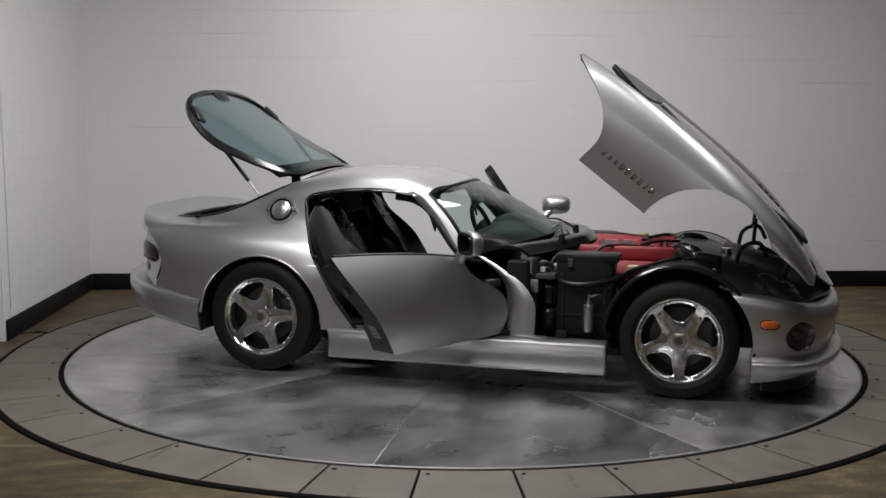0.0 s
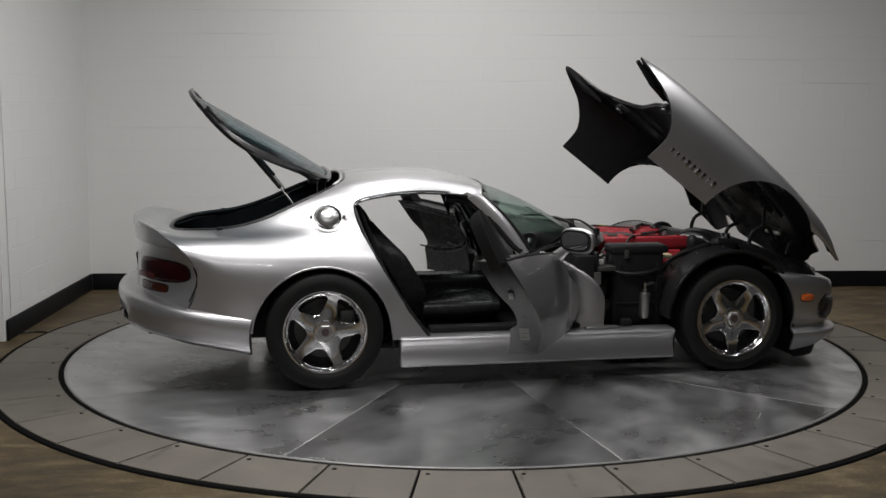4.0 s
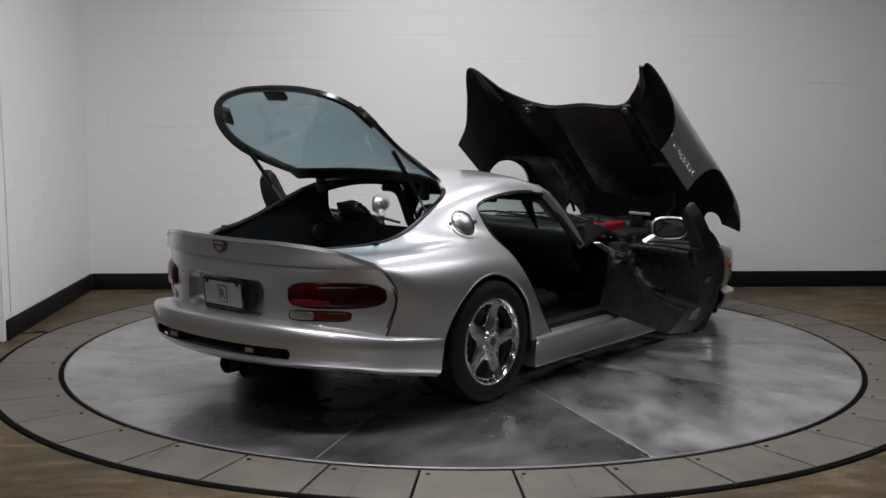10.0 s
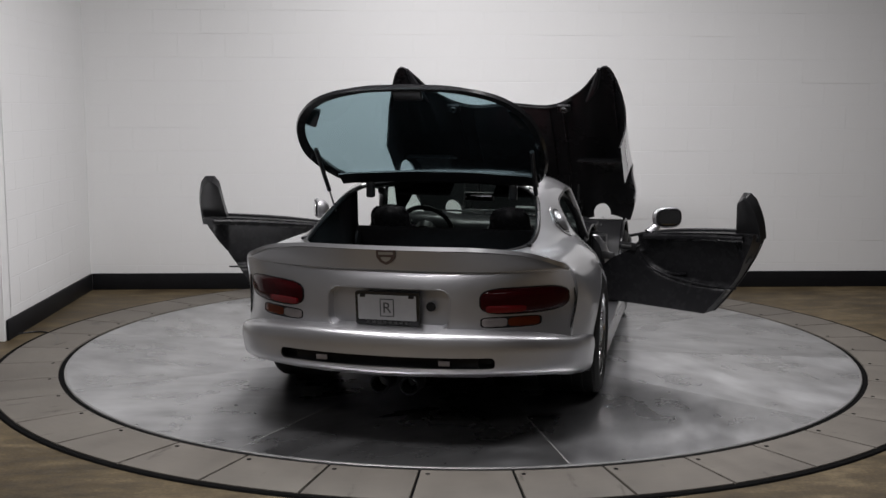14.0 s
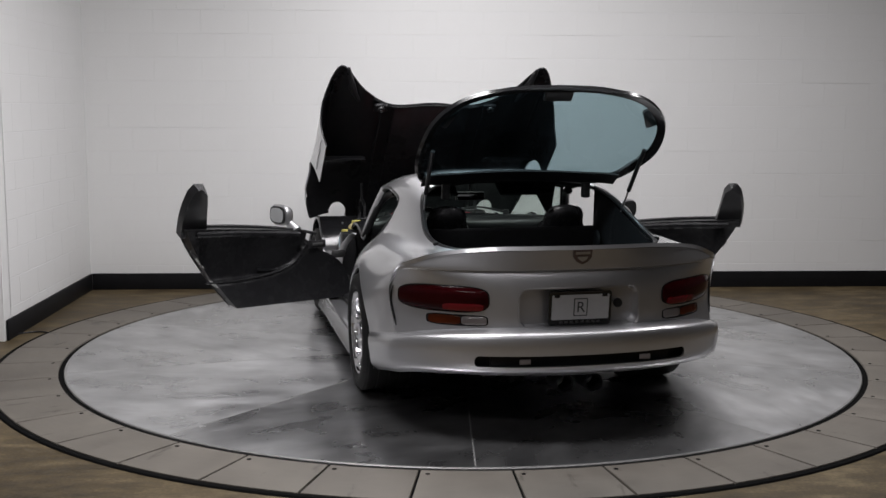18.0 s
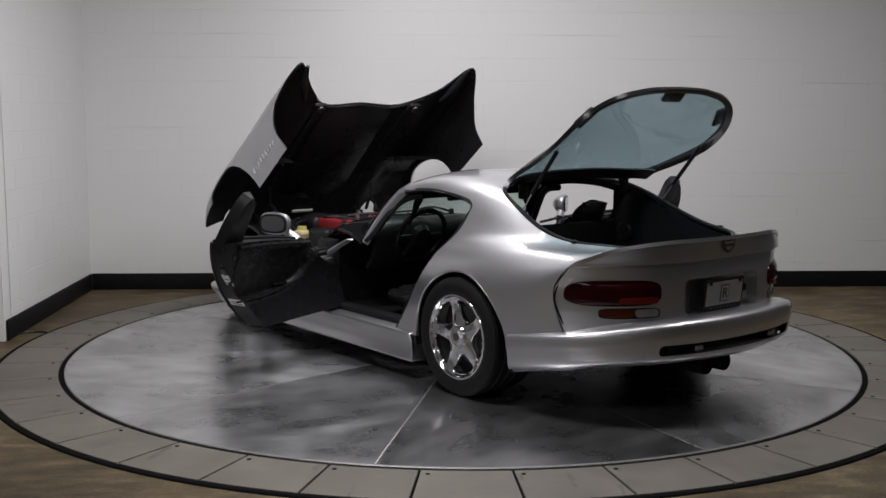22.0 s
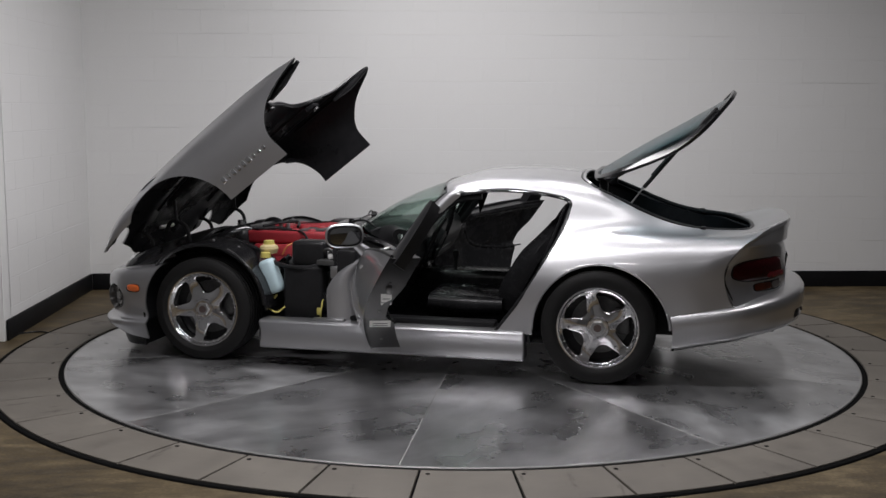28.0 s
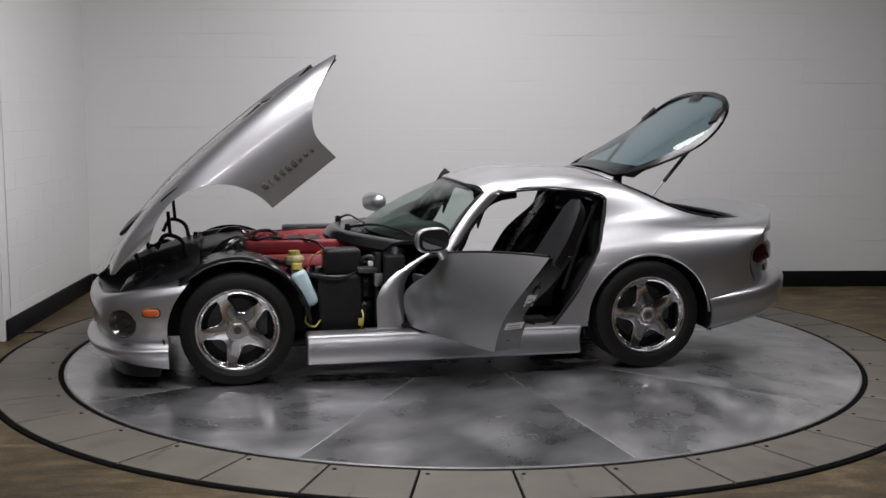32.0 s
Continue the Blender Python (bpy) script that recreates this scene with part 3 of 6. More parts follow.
DOOR_HOLE = [(-0.62, 0.2), (-0.63, 0.275), (-0.80, 0.51), (-0.925, 0.72), (-0.985, 0.85), (-1.025, 0.97), (-1.03, 1.01), (-1.0, 1.035), (-0.93, 1.053), (-0.80, 1.072), (-0.64, 1.08), (-0.48, 1.072), (-0.36, 1.05), (-0.29, 1.048), (-0.18, 1.055), (0.1, 1.05), (0.1, 0.2)]


def hatch_outline(grow=0.0, n=7):
    """The lid's outline from above when shut, as (x, y)."""
    w = spline([(-1.045, 0.0, 0), (-1.055, 0.25, 0), (-1.085, 0.44, 0), (-1.17, 0.535, 0), (-1.4, 0.595, 0), (-1.65, 0.615, 0), (-1.86, 0.575, 0), (-2.0, 0.46, 0), (-2.075, 0.25, 0), (-2.09, 0.0, 0)], n)
    pts = [(p.x, p.y) for p in w]
    full = pts + [(x, -y) for x, y in pts[-2:0:-1]]
    cx = -1.57
    return [(cx + (x - cx) * (1 + grow), y * (1 + grow)) for x, y in full]


body_bm = cut(body_bm, [
    prism(DOOR_HOLE, 0.38, 1.3), prism(DOOR_HOLE, -1.3, -0.38),
    prism(hatch_outline(), 0.6, 1.4, "z"),
    wheel_cutter(-1.235, 0.30, 0.392, 0.4, 1.2), wheel_cutter(-1.235, 0.30, 0.392, -1.2, -0.4)])
from mathutils.bvhtree import BVHTree
sk = bmesh.new()
skv = [[sk.verts.new(p) for p in row] for row in body_grid]
for i in range(len(skv) - 1):
    for j in range(len(skv[0]) - 1):
        sk.faces.new((skv[i][j], skv[i + 1][j], skv[i + 1][j + 1], skv[i][j + 1]))
SKIN = BVHTree.FromBMesh(sk)
sk.free()


def top_z(x, y):
    p = SKIN.ray_cast(Vector((x, y, 2.5)), Vector((0, 0, -1)))[0]
    return p.z if p else 0.86


def side_y(x, z):
    p = SKIN.ray_cast(Vector((x, 2.0, z)), Vector((0, -1, 0)))[0]
    return p.y if p else 0.88


body = part("rear_body", body_bm, [PAINT, BLACK], car, "silver rear quarters, roof and spoiler in one piece")

# Tail panel under the spoiler.
tail_grid = []
for i in range(61):
    s = 1 - 2 * i / 60
    lx, lz = tail_lip(0.835 * s)
    tail_grid.append([(tail_x(s * TAIL_HALF(z), z), s * TAIL_HALF(z), z) for z in list(np.linspace(0.45, min(0.795, lz - 0.03), 31)) + list(np.linspace(min(0.795, lz - 0.03), lz - 0.006, 11)[1:])])
tail_hole = prism(rounded(0.60, 0.185, 0.05), -2.6, -2.0, "x")
bmesh.ops.translate(tail_hole, vec=(0, 0, 0.622), verts=tail_hole.verts)
part("tail_panel", cut(solid_sheet(tail_grid, 0.012), [tail_hole]), [PAINT, BLACK], car, "silver tail panel below the spoiler")
for sgn in (1, -1):
    edge = [(TAIL_EDGE(z) - 0.008, sgn * (TAIL_HALF(z) - 0.004), z) for z in (0.505, 0.54, 0.58, 0.63, 0.67, 0.70)]
    part("tail_seal", tubem(edge, [0.003, 0.006, 0.0075, 0.007, 0.005, 0.002], 8), GLOSSB, car, "dark gap along the tail panel's edge")


def patch(surf, c1, c2, w, h, bulge, power=3.2, rings=6, seg=40, lift=0.002, depth=0.012, shape=None):
    """A domed lens on a surface. surf(a, b) gives a place, out the way off the surface."""
    bm = bmesh.new()
    rows = []
    for k in range(rings + 1):
        q = k / rings
        row = []
        for s in range(seg):
            a = 2 * math.pi * s / seg
            ca, sa = math.cos(a), math.sin(a)
            d = (abs(ca) ** power + abs(sa) ** power) ** (-1 / power)
            row.append(surf(c1 + q * d * ca * w / 2, c2 + q * d * sa * h / 2, lift + bulge * (1 - q ** 4)))
            if k == 0:
                break
        rows.append([bm.verts.new(p) for p in row])
    low = []
    for s in range(seg):
        a = 2 * math.pi * s / seg
        ca, sa = math.cos(a), math.sin(a)
        d = (abs(ca) ** power + abs(sa) ** power) ** (-1 / power)
        low.append(bm.verts.new(surf(c1 + d * ca * w / 2, c2 + d * sa * h / 2, -depth)))
    rows.append(low)
    for q, w_ in zip(rows, rows[1:]):
        for s in range(seg):
            t = (s + 1) % seg
            if len(q) == 1:
                bm.faces.new((q[0], w_[s], w_[t]))
            else:
                bm.faces.new((q[s], w_[s], w_[t], q[t]))
    bm.faces.new(low[::-1])
    return bm


def on_tail(y, z, off):
    dy = (tail_x(y + 0.004, z) - tail_x(y - 0.004, z)) / 0.008
    dz = (tail_x(y, z + 0.004) - tail_x(y, z - 0.004)) / 0.008
    return Vector((tail_x(y, z), y, z)) + Vector((-1, dy, dz)).normalized() * off


BRIGHTRED = surface("bright_red_lens", (0.11, 0.004, 0.006), 0.1, 0, 80, 0.2, 0.1, None, 0.3)
for sgn in (1, -1):
    lamp = part("tail_lamp", patch(on_tail, sgn * 0.631, 0.663, 0.378, 0.120, 0.020, 3.5, 8, 56, 0.006), REDLENS, car, "dark red rounded tail lamp")
    part("lamp_seal", patch(on_tail, sgn * 0.631, 0.663, 0.388, 0.130, 0.0, 3.5, 8, 56, 0.004), GLOSSB, lamp)
    part("brake_lens", patch(on_tail, sgn * 0.548, 0.628, 0.17, 0.034, 0.0015, 5, lift=0.0255), BRIGHTRED, lamp, "brighter red brake lens")
    sig = part("turn_signal", patch(on_tail, sgn * 0.634, 0.562, 0.136, 0.042, 0.005, 4.5), AMBER, car, "amber turn signal lens")
    part("reverse_lens", patch(on_tail, sgn * 0.506, 0.562, 0.112, 0.042, 0.005, 4.5), CLEARLENS, sig, "clear reversing lens")
    part("lamp_seal", patch(on_tail, sgn * 0.577, 0.562, 0.268, 0.054, 0.0, 5, lift=0.001), GLOSSB, sig)


def recess_tray(w, h, r, z0, deep):
    """A tray let into the tail panel: flared walls and a flat back."""
    bm = bmesh.new()
    rings = []
    for grow, off in ((0.012, -0.002), (0.0, 0.004), (-0.012, deep), (-0.05, deep + 0.002)):
        rings.append([bm.verts.new((tail_x(y, z0 + z) + off, y, z0 + z)) for y, z in rounded(w + grow, h + grow, r)])
    n = len(rings[0])
    for q, v in zip(rings, rings[1:]):
        for k in range(n):
            bm.faces.new((q[k], q[(k + 1) % n], v[(k + 1) % n], v[k]))
    bm.faces.new(rings[-1])
    return bm


PLATE_X = tail_x(0, 0.622)
part("plate_recess", recess_tray(0.60, 0.185, 0.05, 0.622, 0.062), PAINT_B, car, "silver recess for the plate")
plate = part("licence_plate", prism(rounded(0.315, 0.165, 0.012), 0.0, 0.012, "y"), GLOSSB, car, "dealer plate in a black frame", pose(PLATE_X + 0.004, 0.0, 0.618, 0, 0, -90) @ pose(0, 0, 0, 6))
part("plate_face", prism(rounded(0.288, 0.122, 0.006), -0.003, 0.0, "y"), PLATEW, plate, "white plate with a framed letter", pose(0, 0, 0.006))
for x in (-0.12, 0.12):
    part("frame_tab", boxm((0.028, 0.004, 0.014), (0, 0, 0), 0.002), GLOSSB, plate, "", pose(x, -0.004, 0.062))
bm = prism(rounded(0.07, 0.088, 0.004), -0.002, 0.0, "y")
part("emblem_frame", bm, INK, plate, "dark square outline", pose(0, -0.003, 0.006))
part("emblem_field", prism(rounded(0.06, 0.078, 0.003), -0.002, 0.0, "y"), PLATEW, plate, "", pose(0, -0.004, 0.006))
part("letter", text_mesh("R", 0.075, 0.001), INK, plate, "dark letter R", pose(0, -0.0065, 0.004, 90))
for k in range(8):
    part("writing_bar", boxm((0.016, 0.002, 0.010), (0, 0, 0), 0.0), STEELD, plate, "", pose(-0.095 + k * 0.027, -0.001, -0.068))
part("lock", lathem([(0, -0.012), (0.02, -0.012), (0.024, 0.0)], 20), BLACK, car, "black lock cylinder", pose(PLATE_X + 0.042, -0.205, 0.63, 0, 0, -90))
w = [(-0.048, 0.036), (0.048, 0.036), (0.046, 0.0), (0.03, -0.022), (0.0, -0.036), (-0.03, -0.022), (-0.046, 0.0)]
tilt = math.degrees(math.atan((tail_x(0, 0.86) - tail_x(0, 0.876)) / 0.016))
badge = part("badge", prism(w, -0.004, 0.004), BADGE, car, "dark red and silver shield badge", Matrix.Translation(on_tail(0, 0.868, 0.006)) @ pose(0, 0, 0, 0, 0, -90) @ pose(0, 0, 0, tilt))
part("badge_bar", prism([(-0.036, 0.026), (0.036, 0.026), (0.036, 0.014), (-0.036, 0.014)], -0.007, -0.004), ALLOY, badge, "plain shape on the badge")
part("badge_bar", prism([(-0.026, 0.002), (0.026, 0.002), (0.018, -0.012), (0.0, -0.022), (-0.018, -0.012)], -0.007, -0.004), ALLOY, badge, "plain shape on the badge")

# Bumpers: a section carried round the plan of the car.


def wrap(path, section, n_path=5, n_sec=4, thick=0.012):
    """path: half plan (x, y) from the wheel to the middle; section(f, s): (out, z) points, s along the way."""
    ps = spline([(x, y, 0) for x, y in path], n_path)
    full = ps + [Vector((p.x, -p.y, 0)) for p in ps[-2::-1]]
    m = len(full)
    rows = []
    for i, p in enumerate(full):
        d = (full[min(i + 1, m - 1)] - full[max(i - 1, 0)]).normalized()
        out = Vector((d.y, -d.x, 0))
        if out.dot(Vector((p.x * 0.3, p.y, 0))) < 0:
            out = -out
        s = 1 - abs(2 * i / (m - 1) - 1)
        rows.append([p + out * a + Vector((0, 0, b)) for a, b in [(q.x, q.y) for q in spline([(a, b, 0) for a, b in section(p, s)], n_sec)]])
    return rows


BUMPER_LOW = line([(0, 0.20), (0.2, 0.262), (0.4, 0.302), (0.6, 0.315), (1, 0.31)])


def rear_section(p, s):
    top = 0.413 + 0.115 * math.sin(math.pi / 2 * min(1.0, s * 1.25))
    bot = BUMPER_LOW(s)
    ledge = 0.03 + 0.20 * math.sin(math.pi / 2 * s)
    return [(-ledge, top + 0.010), (-0.5 * ledge - 0.012, top + 0.006), (-0.012, top - 0.010), (0.0, top - 0.05), (-0.004, (top + bot) / 2), (-0.018, bot + 0.03), (-0.05, bot)]


rear_path = [(-1.60, 0.928), (-1.8, 0.915), (-2.0, 0.872), (-2.13, 0.795), (-2.24, 0.68), (-2.325, 0.53), (-2.38, 0.34), (-2.405, 0.15), (-2.41, 0.0)]
rb = wrap(rear_path, rear_section)
rb_bm = solid_sheet(rb, 0.014, flip=True)
slot = prism(rounded(1.06, 0.054, 0.022), -2.6, -2.2, "x")
bmesh.ops.translate(slot, vec=(0, 0, 0.388), verts=slot.verts)
rb_bm = cut(rb_bm, [slot, wheel_cutter(-1.235, 0.30, 0.405, 0.4, 1.2), wheel_cutter(-1.235, 0.30, 0.405, -1.2, -0.4)])
bumper = part("rear_bumper", rb_bm, [PAINT_B, BLACK], car, "silver wrap-round rear bumper with a dark slot")
part("slot_backing", boxm((0.03, 0.9, 0.10), (-2.30, 0, 0.388), 0.01), BLACK, bumper)
for sgn in (1, -1):
    part("slot_backing", boxm((0.03, 0.20, 0.10), (-2.245, sgn * 0.51, 0.388), 0.01, pose(0, 0, 0, 0, 0, sgn * -22)), BLACK, bumper)
for y in (0.30, -0.30):
    part("reflector", boxm((0.012, 0.055, 0.024), (-2.375, y, 0.388), 0.004), CLEARLENS, bumper, "small pale lamp in the slot")
for y in (0.075, -0.075):
    ex = lathem([(0.038, -0.18), (0.046, -0.18), (0.048, -0.175), (0.05, -0.04), (0.043, -0.04), (0.04, -0.17)], 24, pose(0, 0, 0, 0, 0, -90))
    part("exhaust_tip", ex, CARPET, car, "round black exhaust tip", pose(-2.06, y - 0.02, 0.235))

front_path = [(1.32, 0.90), (1.5, 0.905), (1.65, 0.892), (1.78, 0.862), (1.88, 0.80), (1.965, 0.68), (2.03, 0.5), (2.075, 0.25), (2.09, 0.0)]


def front_section(p, s):
    top = 0.60 - 0.10 * min(1, s * 1.4)
    q = min(1, s * 2)
    return [(-0.10 - 0.05 * q, top + 0.012), (-0.03, top + 0.006), (-0.006, top - 0.02), (0.002, top - 0.07), (-0.004, 0.38), (-0.018, 0.31), (-0.034, 0.262), (-0.030 + 0.02 * q, 0.238), (-0.012 + 0.036 * q, 0.222), (-0.010 + 0.034 * q, 0.20), (-0.02 + 0.014 * q, 0.155 + 0.012 * q), (-0.035, 0.085 + 0.062 * q)]


fr = wrap(front_path, front_section)
low = [(0.9, -0.1), (1.603, -0.1), (1.603, 0.29), (0.9, 0.29)]
FOG = ((1.852, 0.818), 0.372)
FOG_OUT = Vector((0.53, 0.85, 0)).normalized()


def fog_space(sgn):
    """Turns the y axis to the way out of the nose's corner at the fog lamp."""
    ey = Vector((FOG_OUT.x, sgn * FOG_OUT.y, 0))
    ez = Vector((0, 0, 1))
    return Matrix.Translation((FOG[0][0], sgn * FOG[0][1], FOG[1])) @ Matrix((ey.cross(ez), ey, ez)).transposed().to_4x4()


def fog_bm(prof, sgn):
    bm = lathem([(a, b) for a, b in prof], 36, fog_space(sgn) @ Matrix.Diagonal((1.08, 1, 1.0, 1)))
    bmesh.ops.recalc_face_normals(bm, faces=bm.faces)
    return bm


mouth = prism(rounded(0.84, 0.15, 0.06), 1.8, 2.4, "x")
bmesh.ops.translate(mouth, vec=(0, 0, 0.345), verts=mouth.verts)
fog_hole = [(0, -0.1), (0.078, -0.1), (0.078, 0.1), (0, 0.1)]
fa_bm = cut(solid_sheet(fr, 0.014), [prism(low, 0.4, 1.2), prism(low, -1.2, -0.4), wheel_cutter(1.22, 0.31, 0.388, 0.4, 1.2), wheel_cutter(1.22, 0.31, 0.388, -1.2, -0.4), mouth, fog_bm(fog_hole, 1), fog_bm(fog_hole, -1)])
fascia = part("front_fascia", fa_bm, [PAINT_B, BLACK], car, "silver front fascia below the hood line")
part("mouth_grille", boxm((0.03, 1.0, 0.24), (1.93, 0, 0.345), 0.01), BLACK, fascia, "black opening in the nose")
for y in (-0.14, 0.14):
    part("grille_bar", boxm((0.10, 0.03, 0.17), (2.02, y, 0.345), 0.01), PAINT_B, fascia, "silver bar across the nose opening")


def dam_section(p, s):
    q = min(1, s * 2)
    return [(-0.045, 0.12 + 0.05 * q), (-0.075, 0.10 + 0.02 * q), (-0.10, 0.05)]


dam = cut(solid_sheet(wrap(front_path, dam_section), 0.010), [prism([(0.9, -0.2), (1.66, -0.2), (1.66, 0.5), (0.9, 0.5)], 0.4, 1.2), prism([(0.9, -0.2), (1.66, -0.2), (1.66, 0.5), (0.9, 0.5)], -1.2, -0.4)])
part("air_dam", dam, [BLACK, BLACK], car, "black air dam under the nose")


def on_nose(sgn):
    def f(a, z, off):
        """a: metres forward along the corner of the nose."""
        best = line([(1.32, 0.90), (1.5, 0.905), (1.65, 0.892), (1.78, 0.862), (1.88, 0.80), (1.965, 0.68), (2.03, 0.5)])
        y = best(a)
        sl = (best(a + 0.01) - best(a - 0.01)) / 0.02
        nn = Vector((-sl, 1)).normalized()
        return Vector((a + nn.x * off, sgn * (y + nn.y * off), z))
    return f


for sgn in (1, -1):
    mk = part("side_marker", patch(on_nose(sgn), 1.69, 0.437, 0.092, 0.044, 0.008, 3.2), MARKER, car, "orange side marker lamp")
    part("lamp_seal", patch(on_nose(sgn), 1.69, 0.437, 0.102, 0.054, 0.0, 3.2), GLOSSB, mk)
    fg = part("fog_lamp", fog_bm([(0, -0.034), (0.03, -0.036), (0.06, -0.03), (0.072, -0.014), (0.079, -0.002), (0.083, -0.004), (0.083, -0.05), (0, -0.055)], sgn), SMOKED, car, "round smoked fog lamp set into the nose")
    part("lamp_reflector", fog_bm([(0, -0.022), (0.026, -0.024), (0.034, -0.034), (0, -0.034)], sgn), SMOKED, fg)

# Windscreen.


def screen_pt(s, t):
    """s: -1 to 1 across, t: 0 at the cowl, 1 at the roof."""
    q = abs(s)
    b = Vector((0.46 - 0.46 * q ** 2.2, 0.70 * s, 0.775 - 0.05 * q ** 2))
    u = Vector((-0.185 - 0.09 * q ** 2, 0.60 * s, 1.10 - 0.05 * q ** 2.4))
    p = b.lerp(u, t)
    p.z += 0.035 * math.sin(math.pi * t)
    return p


SILL = [(0.80, 0.284), (0.905, 0.284), (0.922, 0.279), (0.928, 0.270), (0.925, 0.258), (0.914, 0.242), (0.905, 0.218), (0.902, 0.190), (0.905, 0.162), (0.913, 0.138), (0.918, 0.124), (0.915, 0.112), (0.900, 0.105), (0.80, 0.105)]
for sgn in (1, -1):
    bm = prism(SILL, -0.803, 0.838, "x")
    es = [e for e in bm.edges if abs(e.verts[0].co.x - e.verts[1].co.x) < 1e-6]
    bmesh.ops.bevel(bm, geom=es, offset=0.016, segments=3, profile=0.5, affect="EDGES")
    if sgn < 0:
        mirror_y(bm)
    part("side_sill", bm, PAINT_B, car, "silver side sill between the wheels")
    # Panel between the door's front edge and the engine bay.
    g = []
    for i in range(13):
        t = i / 12
        z = 0.285 + t * 0.44
        xf = line([(0, 0.42), (0.375, 0.425), (0.6, 0.38), (0.74, 0.31), (0.9, 0.19), (1, 0.10)])(t)
        xr = line([(0, 0.255), (0.5, 0.258), (0.68, 0.235), (0.83, 0.17), (1, 0.05)])(t)
        y = line([(0, 0.875), (0.4, 0.872), (0.8, 0.84), (1, 0.80)])(t)
        g.append([(xr + (xf - xr) * k / 6, y - 0.035 * (k / 6) ** 2 - 0.06 * (1 - k / 6) ** 2, z) for k in range(7)])
    bm = solid_sheet(g, 0.01)
    if sgn < 0:
        mirror_y(bm)
    part("cowl_side_panel", bm, [PAINT, BLACK], car, "silver panel ahead of the door")
    part("sill_strip", boxm((0.2, 0.05, 0.014), (0.40, sgn * 0.865, 0.292), 0.004), ALLOY, car, "bright strip on the sill")
    # Windscreen pillar.
    pil = [(-0.03, sgn * 0.728, 0.755), (-0.08, sgn * 0.712, 0.80), (-0.18, sgn * 0.672, 0.925), (-0.27, sgn * 0.632, 1.018), (-0.36, sgn * 0.605, 1.055), (-0.46, sgn * 0.59, 1.068)]
    g = []
    for i in range(14):
        t = i / 13
        a = screen_pt(sgn, t) + Vector((0, sgn * 0.016 * t ** 3, 0.012 * t ** 3))
        b = a + Vector((-0.070 - 0.02 * t, sgn * 0.010 * (1 - t ** 2), -0.026 + 0.010 * t))
        g.append([a.lerp(b, k / 5) + Vector((0, sgn * 0.018, 0.008)) * math.sin(math.pi * k / 5) for k in range(6)])
    for q in range(1, 9):  # fades into the roof rail
        off = 0.012 - 0.0026 * q
        row = []
        for k in range(6):
            x = -0.285 - 0.03 * q - 0.08 * k / 5
            z = line([(-0.64, 1.08), (-0.48, 1.073), (-0.40, 1.062), (-0.36, 1.052), (-0.29, 1.045)])(x) + 0.052 * (1 - k / 5)
            row.append(Vector((x, sgn * (side_y(x, z) + off), z + off * 0.5)))
        g.append(row)
    part("windscreen_pillar", solid_sheet(g, 0.012, flip=sgn > 0), [PAINT, BLACK], car, "silver windscreen pillar")
    part("pillar_trim", tubem([(x - 0.02, y * 0.965, z - 0.03) for x, y, z in pil], 0.022, 10), BLACK, car, "black inner pillar trim")
    seal = [(x, sgn * (side_y(x, z) - 0.012), z) for x, z in DOOR_HOLE[1:13]]
    part("door_seal", tubem(seal, 0.013, 8, 3), BLACK, car, "black rubber door seal")
    arch = []
    for k in range(25):
        a = radians(-8 + 200 * k / 24)
        x, z = -1.235 + 0.393 * math.cos(a), 0.30 + 0.393 * math.sin(a)
        if z > 0.275:
            arch.append((x, sgn * (side_y(x, max(z, 0.42)) - 0.007), z))
    part("arch_lip", tubem(arch, 0.0085, 8, 2), PAINT, car, "rolled silver wheel arch lip")

part("windscreen", solid_sheet([[screen_pt(-1 + 2 * i / 28, k / 12) for k in range(13)] for i in range(29)], 0.005, inner=0), SCREEN, car, "clear curved windscreen")
for a in (0.0, 1.0):
    part("screen_seal", tubem([screen_pt(-1 + 2 * i / 12, a) + Vector((0, 0, 0.001)) for i in range(13)], 0.010, 8, 2), BLACK, car, "black windscreen seal")
for s in (-1, 1):
    part("screen_seal", tubem([screen_pt(s * 0.985, k / 6) for k in range(7)], 0.012, 8, 2), BLACK, car, "black windscreen seal")
cg = []
for i in range(33):
    s = -1 + 2 * i / 32
    b0 = screen_pt(s, 0)
    reach = 0.64 - 0.27 * s * s - b0.x
    cg.append([b0 + Vector((reach * k / 8, 0.03 * s * k / 8, -0.012 + (0.044 + 0.03 * s * s) * math.sin(min(1.0, k / 5) * math.pi / 2) - 0.05 * max(0.0, (k - 5) / 3) ** 2.5)) for k in range(9)])
part("cowl", solid_sheet(cg, 0.02, flip=True), [GLOSSB, BLACK], car, "glossy black cowl below the windscreen")
for y0, y1 in ((0.08, 0.52), (-0.45, 0.0)):
    p0, p1 = Vector((0.50, y0 + 0.02, 0.808)), screen_pt(y1 / 0.7, 0.10) + Vector((0.02, 0, 0.025))
    wp = part("wiper", tubem([p0, p0.lerp(p1, 0.5) + Vector((0, 0, 0.03)), p1], [0.009, 0.007, 0.005], 8), BLACK, car, "black windscreen wiper")
    part("wiper_pivot", lathem([(0, 0.045), (0.018, 0.04), (0.022, 0.0), (0, 0)], 14, pose(0, 0, 0, 90)), BLACK, wp, "", Matrix.Translation(p0 - Vector((0, 0, 0.02))))
    part("wiper_blade", tubem([p1 + Vector((0.0, -0.22, -0.005)), p1, p1 + Vector((-0.01, 0.2, -0.002))], 0.006, 6), BLACK, wp)
